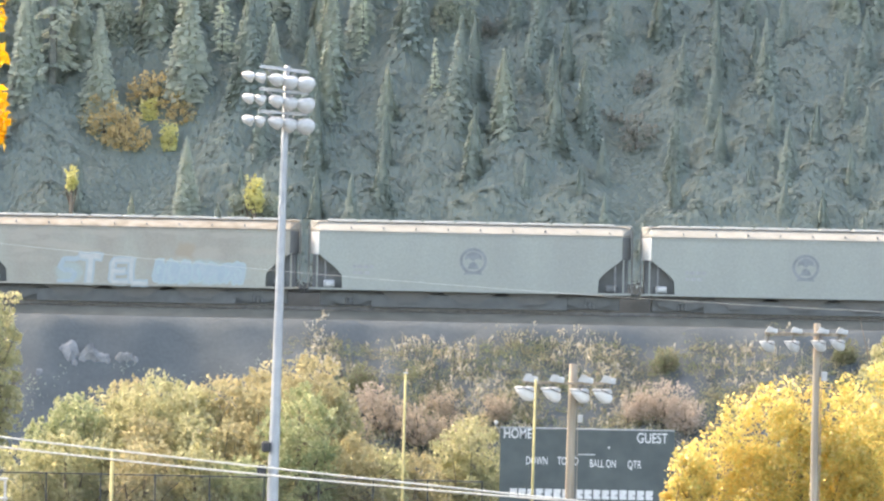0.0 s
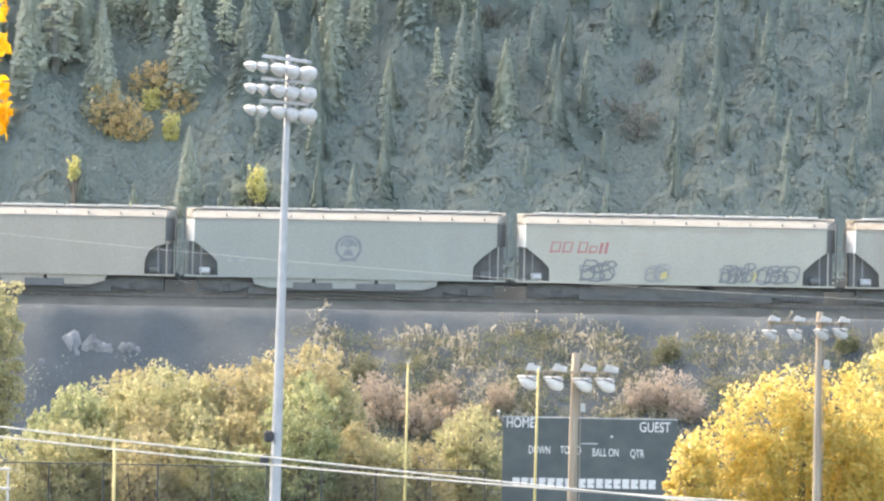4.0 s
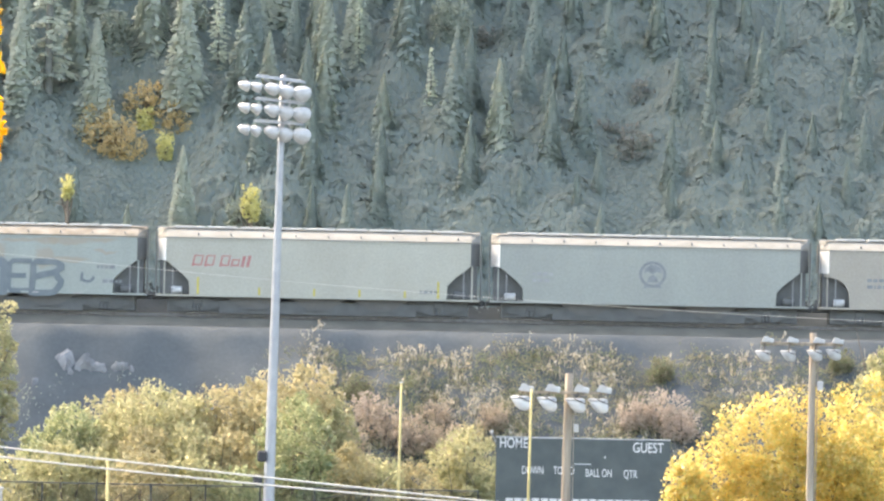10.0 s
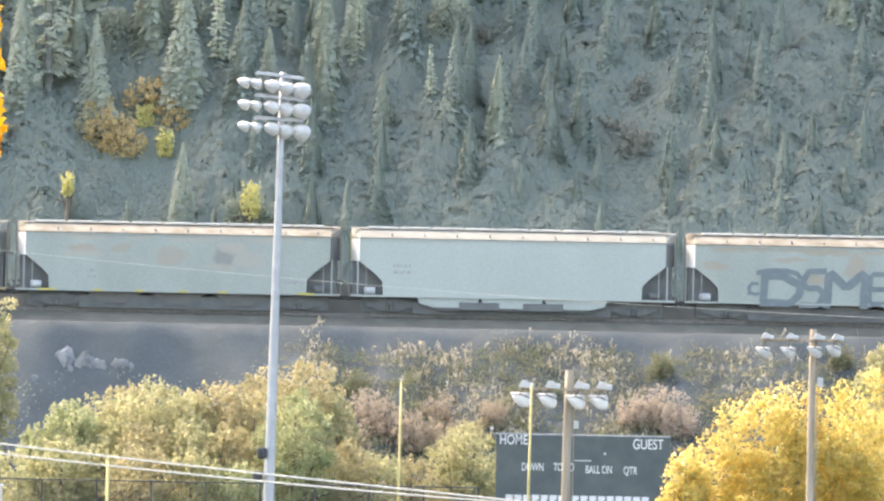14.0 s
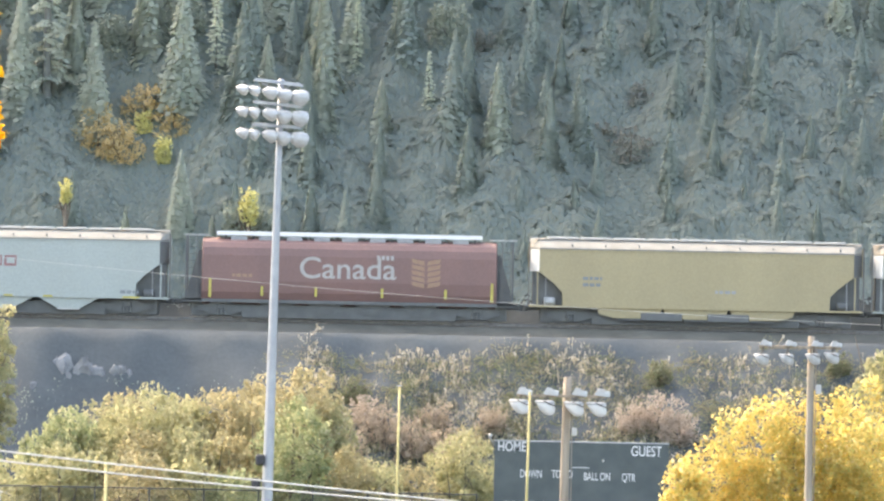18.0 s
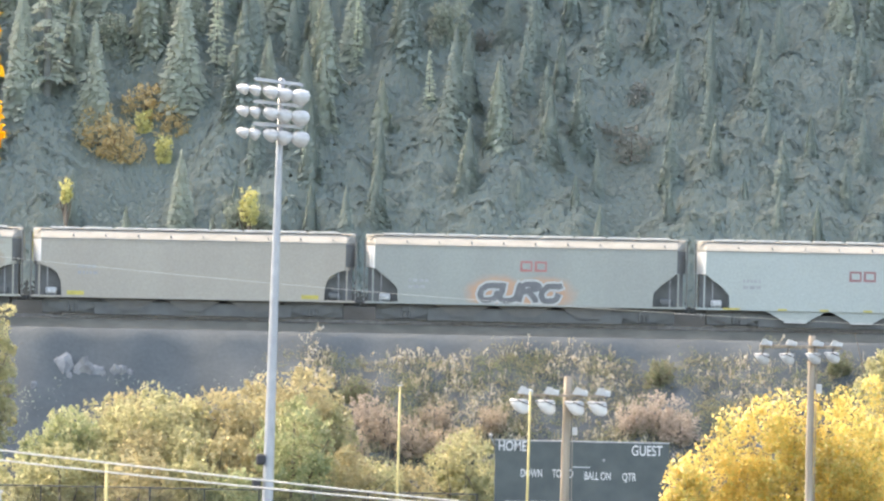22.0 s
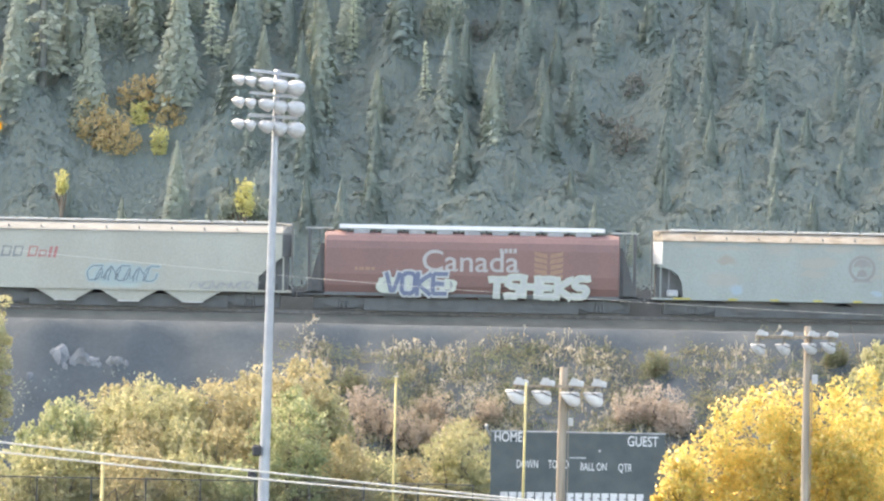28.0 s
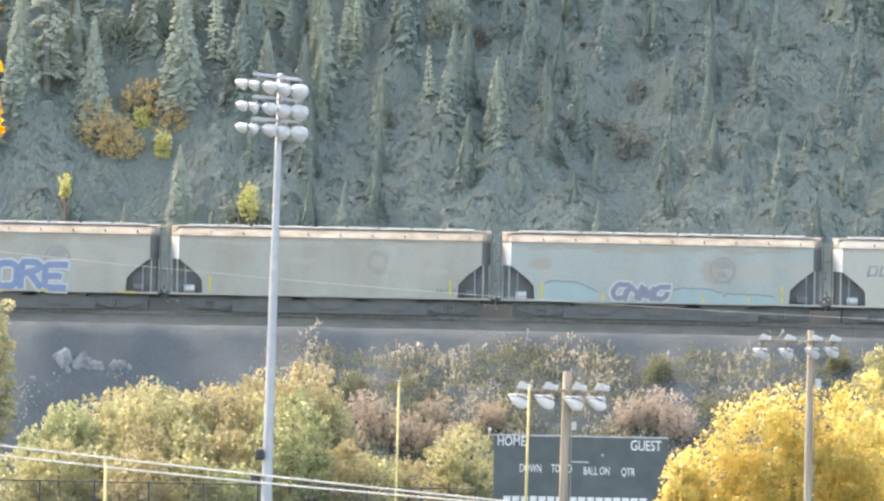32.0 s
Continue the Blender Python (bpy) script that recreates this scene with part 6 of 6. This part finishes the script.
def bank_cover():
    """Weeds and dry seed heads over the bank."""
    rng = np.random.default_rng(21)
    n = 14500
    x = rng.uniform(-9, 34, n)
    y = rng.uniform(377, 393.5, n) + 0.6 * smooth(-2, 6, x) * rng.uniform(0, 1, n)
    dens = 0.5 + 0.5 * np.sin(x * 0.9 + np.sin(y * 0.7) * 2) * np.sin(y * 0.8 + x * 0.25)
    keep = (rng.uniform(0, 1, n) < 0.16 + 0.75 * dens * smooth(-11, -1, x + rng.normal(size=n))) & (x > -9 + (393 - y) * 0.05 + rng.uniform(0, 3, n)) & ((x < 9.5 + rng.normal(size=n)) | (rng.uniform(0, 1, n) < 0.62))
    x, y = x[keep], y[keep]
    z = relief(x, y)
    P, O = [], []
    for i in range(len(x)):
        k = 24
        r = rng.uniform(0.15, 0.42)
        p = rng.normal(size=(k, 3)) * (r, r, r * 0.8)
        p[:, 2] = np.abs(p[:, 2])
        P.append(p + (x[i], y[i], z[i]))
    P = np.concatenate(P)
    tagged(new("bank_weeds", quads_mesh("bank_weeds", leaf_quads(rng, P, 0.115, None, 0.6, -0.4), M["weed"])), "dull green and tan weeds over the bank", "weeds", kind="stuff")
    n = 8500
    x = rng.uniform(-6.8, 34, n)
    y = rng.uniform(377, 394.0, n)
    ok = np.sin(x * 0.8 + y * 0.5) + rng.normal(size=n) * 0.6 > -0.1
    ok &= (x < 9.5 + rng.normal(size=n)) | (rng.uniform(0, 1, n) < 0.5)
    x, y = x[ok], y[ok]
    z = relief(x, y)
    Q = []
    for i in range(len(x)):
        h = rng.uniform(0.2, 0.62)
        lean = rng.normal(size=2) * 0.1
        top = np.array((x[i] + lean[0], y[i] + lean[1], z[i] + h))
        base = np.array((x[i], y[i], z[i]))
        s = np.array((0.012, 0, 0))
        Q.append([base - s, base + s, top + s, top - s])
        for q in range(4):
            u = rng.uniform(0.55, 1.05)
            c = base + (top - base) * u + rng.normal(size=3) * 0.07
            d = rng.normal(size=3) * 0.04 + (0, 0, 0.05)
            w = rng.normal(size=3) * 0.045
            Q.append([c - d, c + w, c + d, c - w])
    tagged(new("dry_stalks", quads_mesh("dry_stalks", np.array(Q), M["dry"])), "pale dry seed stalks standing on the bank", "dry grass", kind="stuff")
    # low tufts on the dark, steep part of the bank
    rng2 = np.random.default_rng(5)
    n = 260
    x = rng2.uniform(-34, -8, n)
    y = rng2.uniform(385.5, 393, n)
    z = relief(x, y)
    P = np.concatenate([rng2.normal(size=(14, 3)) * (0.3, 0.2, 0.15) + (x[i], y[i], z[i]) for i in range(n)])
    tagged(new("bank_tufts", quads_mesh("bank_tufts", leaf_quads(rng2, P, 0.14, None, 0.5, -0.5), M["hill_leaf"])), "sparse dark tufts on the steep bank", "weeds", kind="stuff")


bank_cover()


def bank_rocks():
    rng = random.Random(8)
    scree = [(rng.uniform(-19.9, -16.2), rng.uniform(11.3, 13.1), rng.uniform(0.16, 0.42)) for k in range(16)]
    for x, z, s in ROCKS + scree:
        y = 384.0
        while ground_z(x, y) < z and y < 393:
            y += 0.1
        bm = bmesh.new()
        bmesh.ops.create_icosphere(bm, subdivisions=2, radius=1.0)
        for v in bm.verts:
            k = 0.75 + 0.5 * noise.noise(v.co * 1.3 + V3((x, z, 0)))
            v.co = V3((v.co.x * s * k, v.co.y * s * 0.4 * k, v.co.z * s * 1.3 * k))
        tagged(part("boulder", bm, M["rock"], at=pose(x, y, ground_z(x, y), rng.uniform(-20, 20), rng.uniform(-20, 20), rng.uniform(-30, 30))), "pale boulder set in the dark bank", "rock", "pale boulders on the bank")


ROCKS = [
    (-19.28, 12.23, 0.62),
    (-18.24, 12.13, 0.70),
    (-17.71, 11.62, 0.38),
    (-20.82, 10.86, 0.26),
    (-16.37, 12.66, 0.26),
    (-15.88, 12.99, 0.20),
    (-18.63, 11.55, 0.26),
]
bank_rocks()


# slender spruces whose sunlit look is put into the needle colour: place, height of the top, kind
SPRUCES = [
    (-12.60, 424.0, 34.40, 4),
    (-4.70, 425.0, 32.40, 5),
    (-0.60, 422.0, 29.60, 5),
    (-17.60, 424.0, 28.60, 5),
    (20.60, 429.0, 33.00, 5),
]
BUSHES = [
    (-18.96, 420.2, 24.56, 1.32, "hill_orange"),
    (-17.75, 419.4, 23.82, 1.13, "hill_orange"),
    (-16.45, 422.0, 25.97, 1.17, "hill_orange"),
    (-16.46, 421.2, 24.85, 0.60, "hill_yellow"),
    (-15.31, 419.6, 23.59, 0.55, "hill_yellow"),
    (-14.82, 421.0, 25.04, 1.04, "hill_orange"),
    (-20.29, 411.5, 21.00, 0.34, "hill_yellow"),
    (-10.27, 411.5, 20.49, 0.65, "hill_yellow"),
    (-10.95, 412.2, 19.7, 0.75, "hill_leaf"),
    (-9.60, 412.2, 19.6, 0.60, "hill_leaf"),
    (10.74, 420.2, 24.12, 1.10, "hill_russet"),
    (11.20, 423.6, 26.86, 0.90, "hill_russet"),
    (9.40, 422.0, 23.60, 0.80, "hill_russet"),
    (2.50, 427.2, 29.97, 0.64, "hill_russet"),
    (-24.26, 420.2, 23.83, 0.38, "hill_orange"),
]


def plan_woods():
    """Where the trees of the closed wood stand: place, height, glare-toned or plain needles, spruce or aspen.
    It stays clear just in front of the bright bushes and slender trees."""
    rng = np.random.default_rng(77)
    made = []
    clear = [(b[0], b[1], b[3] + 0.7, 4.5) for b in BUSHES] + [(q[0], q[1], 1.4, 10) for q in [(-22.0, 422.0, 0, 0)] + SPRUCES]
    for i in range(9000):
        x, y = rng.uniform(-30, 30), rng.uniform(412.6, 439)
        if any((x - t[0]) ** 2 + (y - t[1]) ** 2 < 4.4 for t in made):
            continue
        if any(abs(x - a) < w and b - deep < y < b + 0.8 for a, b, w, deep in clear):
            continue
        # glare-toned trees grow likelier to the left, where the glare is strongest
        warm = rng.uniform() < 0.75 * float(1 - smooth(-14, 6, x)) + 0.1
        h = rng.uniform(4.5, 8.5) * (0.55 + 0.45 * float(smooth(413, 420, y))) * (1 - 0.25 * float(smooth(-2, 6, x)))
        made.append((x, y, h, warm, rng.uniform() < (0.12 if x < -2 else 0.03) and y > 419))
        if len(made) >= 215:
            break
    return made


WOODS = plan_woods()


def hill_woods():
    """Spruces and autumn broadleaf trees on the hillside behind the track."""
    protos = []
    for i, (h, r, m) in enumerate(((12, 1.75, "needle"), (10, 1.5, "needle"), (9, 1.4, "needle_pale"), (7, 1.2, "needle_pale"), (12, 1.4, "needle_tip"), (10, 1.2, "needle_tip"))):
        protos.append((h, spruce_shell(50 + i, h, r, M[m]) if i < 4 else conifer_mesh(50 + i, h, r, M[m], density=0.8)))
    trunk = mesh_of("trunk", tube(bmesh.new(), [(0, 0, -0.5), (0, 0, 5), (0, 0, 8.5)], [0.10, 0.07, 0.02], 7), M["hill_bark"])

    def spruce(x, y, k, s, label="spruce paled for haze on the hillside"):
        t = thing("spruce", label, "tree", "hillside spruces", Matrix.Translation((x, y, ground_z(x, y))) @ pose(0, 0, 0, 0, 0, (x * 77) % 360))
        h, me = protos[k]
        c = part("crown", me, None, t)
        c.scale = (s, s, s)
        b = part("trunk", trunk, None, t)
        b.scale = (s, s, s * h / 9)
    # a very tall one at the slope's edge, whose top shades the passing roofs
    x, y = -22.0, 422.0
    t = thing("spruce", "very tall slender spruce on the hillside", "tree", "hillside spruces", (x, y, ground_z(x, y)))
    part("crown", conifer_mesh(64, 29.5, 1.7, M["needle_pale"], density=1.2), None, t)
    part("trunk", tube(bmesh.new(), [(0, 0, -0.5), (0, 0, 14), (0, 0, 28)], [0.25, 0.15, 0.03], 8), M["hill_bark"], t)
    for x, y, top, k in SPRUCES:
        spruce(x, y, k, (top - ground_z(x, y)) / protos[k][0], "slender spruce coloured as if its tips were sunlit")
    for i, (x, y, h, warm, aspen) in enumerate(WOODS):
        if aspen:
            r = 0.2 * h
            z = ground_z(x, y)
            broadleaf("aspen", "dull autumn aspen on the wooded hillside", "tree", (x, y, z), z + r * 3.4, (r, r, r * 1.5), M["hill_leaf" if x < 4 else "hill_russet"], leaves=3000, size=0.17, lobes=40, lobe=0.55, seed=1000 + i, group="hillside aspens", limbs=3, bark="hill_bark")
        else:
            k = i % 2 + (2 if warm else 0)
            spruce(x, y, k, h / protos[k][0])
    kinds = {"hill_orange": "orange autumn bush on the hillside", "hill_yellow": "bright yellow bush on the hillside", "hill_russet": "russet bush toned down for haze on the shaded hillside", "hill_leaf": "dull olive bush beside the track"}
    for x, y, z, r, m in BUSHES:
        g = ground_z(x, y)
        wide, tall = {"hill_orange": (1.2, 1.25), "hill_yellow": (0.85, 1.3), "hill_russet": (1.1, 1.5), "hill_leaf": (1.1, 1.1)}[m]
        broadleaf("autumn_bush", kinds[m], "shrub", (x, y, g), max(z + r, g + 1.2 * r), (r * wide, r * 0.75, r * tall), M[m], leaves=int(1050 * r + 250), size=0.18, lobes=34, lobe=r * 0.26, seed=int(abs(x * 10)) + 5, group="hillside bushes", limbs=4, shoots=8, shoot=0.8)


def upper_woods():
    """A closed spruce wood further up the hill, out of view, added to shade the slope below."""
    rng = np.random.default_rng(33)
    protos = [quad_corners(conifer_mesh(70 + i, 17.0, 2.6, M["needle"], density=0.45)) for i in range(3)]
    protos = [q[::5, :1] + (q[::5] - q[::5, :1]) * 2.2 for q in protos]
    spots, Q = [], []
    for i in range(4000):
        x, y = rng.uniform(-72, 40), rng.uniform(435.5, 468)
        if any((x - a) ** 2 + (y - b) ** 2 < 5.0 for a, b in spots):
            continue
        spots.append((x, y))
        s = rng.uniform(1.15, 1.4)
        a = rng.uniform(0, 6.28)
        p = protos[int(rng.integers(0, 3))] * s
        c, d = math.cos(a), math.sin(a)
        Q.append(np.stack([p[..., 0] * c - p[..., 1] * d + x, p[..., 0] * d + p[..., 1] * c + y, p[..., 2] + ground_z(x, y)], -1))
    tagged(new("upper_woods", quads_mesh("upper_woods", np.concatenate(Q), M["needle"])), "unseen spruce wood added to shade the hillside", "woods", kind="stuff")


upper_woods()
hill_woods()


def undergrowth():
    """The closed thicket of young growth between the trees, which hides the hillside's soil and fills the dark gaps, so
    that the slope looks hazed.
    """
    rng = np.random.default_rng(91)
    n = 290000
    x, y = rng.uniform(-32, 32, n), rng.uniform(410.8, 437, n)

    def canopy(x, y):
        spire = np.zeros_like(x)
        gx, gy = np.floor(x / 1.25), np.floor(y / 1.5)
        for i in (-1, 0, 1):
            for j in (-1, 0, 1):
                h = np.sin((gx + i) * 12.99 + (gy + j) * 78.2) * 437.5
                h = h - np.floor(h)
                q = h * 7.31 - np.floor(h * 7.31)
                far = np.hypot(x - (gx + i + 0.2 + 0.6 * h) * 1.25, y - (gy + j + 0.2 + 0.6 * q) * 1.5)
                spire = np.maximum(spire, 0.45 + 0.65 * q - (0.5 + 0.35 * h) * far)
        tall = smooth(410.8, 415, y) * (1.1 + spire)
        for tx, ty, h, warm, aspen in WOODS:
            near = np.flatnonzero((np.abs(x - tx) < 3.0) & (np.abs(y - ty) < 3.0))
            tall[near] = np.maximum(tall[near], 0.44 * h - 1.2 * np.hypot(x[near] - tx, y[near] - ty))
        for bx, by, bz, r, m in BUSHES:
            tall = tall * (1 - 0.5 * np.exp(-((x - bx) / (r + 0.7)) ** 2) * smooth(by - 9, by - 6, y) * (1 - smooth(by, by + 2.0, y)))
        return relief(x, y) + tall
    z = canopy(x, y)
    sx, sy = (canopy(x + 0.3, y) - z) / 0.3, (canopy(x, y + 0.3) - z) / 0.3
    a = rng.uniform(0, math.tau, n)
    D = np.stack([np.cos(a), np.sin(a), np.cos(a) * sx + np.sin(a) * sy], 1) + rng.normal(size=(n, 3)) * 0.22
    S = np.stack([-np.sin(a), np.cos(a), -np.sin(a) * sx + np.cos(a) * sy], 1) + rng.normal(size=(n, 3)) * 0.22
    L = rng.uniform(0.075, 0.155, n)[:, None]
    P = np.stack([x, y, z - np.abs(rng.normal(size=n)) * (0.06 + 0.14 * rng.uniform(size=n))], 1)
    leaves = np.stack([P - D * L, P + S * L * 0.8, P + D * L, P - S * L * 0.8], 1)
    tagged(new("undergrowth", quads_mesh("undergrowth", leaves, M["under_growth"])), "dense grey-green thicket covering the hillside", "brush", kind="stuff")


undergrowth()


def near_leaves():
    """A maple close to the camera, of which a few orange leaves hang into view."""
    x, y = -3.9, 40.0
    z = ground_z(x, y)
    t = thing("maple", "maple with bright orange leaves close to the viewer", "tree", at=(x, y, z))
    part("trunk", tube(bmesh.new(), [(-0.6, 0, -0.3), (-0.5, 0, 6), (-0.3, 0, 18.5 - z)], [0.2, 0.15, 0.05], 9), M["bark"], t)
    rng = np.random.default_rng(2)
    spots = [(-2.352, 18.85, 0.026, 0.13), (-2.345, 18.66, 0.03, 0.1), (-2.346, 18.40, 0.028, 0.08), (-2.335, 18.28, 0.018, 0.05), (-2.345, 18.24, 0.028, 0.1)]
    P = np.concatenate([rng.normal(size=(26, 3)) * (a, 0.05, b * 0.5) + (sx - 0.012, 40, sz) for sx, sz, a, b in spots])
    P = P[P[:, 0] < -2.318]
    Q = rng.normal(size=(900, 3)) * (0.55, 0.7, 0.8) + (-4.1, 40.0, 18.6)
    Q = Q[Q[:, 0] < -2.6]
    P = np.concatenate([P, Q]) - (x, y, z)
    for sx, sz, a, b in spots:
        part("twig", tube(bmesh.new(), [(-0.3, 0, 17.0 - z + (sz - 18) * 0.5), (0.7, 0.1, sz - z + 0.1), (sx - x - 0.03, 0, sz - z)], [0.03, 0.012, 0.004], 5), M["bark"], t)
    part("crown", quads_mesh("crown", leaf_quads(rng, P, 0.06, None, 0.7, 1.2), M["orange_leaf"]), None, t)


near_leaves()


def motions():
    for car, mid in TRAIN:
        walk(car, [(t, pose(START_X + mid + d, TRACK_Y, RAIL_Z)) for t, d in ROLLED])
    # wheels turn as they roll, while their car is near
    ts, ds = [r[0] for r in ROLLED], [r[1] for r in ROLLED]
    mids = dict(TRAIN)
    for car, axle, wx in WHEELSETS:
        near = [f / FPS for f in range(0, 32 * FPS + 1) if abs(START_X + mids[car] + float(np.interp(f / FPS, ts, ds))) < 36]
        if not near:
            continue
        turn = lambda t: math.degrees((float(np.interp(t, ts, ds)) - ds[0]) / 0.455) % 360
        rows = [(t, pose(wx, 0, 0.46, 0, turn(t), 0)) for t in near]
        if near[0] > 0:
            rows.insert(0, (0.0, rows[0][1]))
        if near[-1] < 32:
            rows.append((32.0, rows[-1][1]))
        walk(axle, rows)


motions()
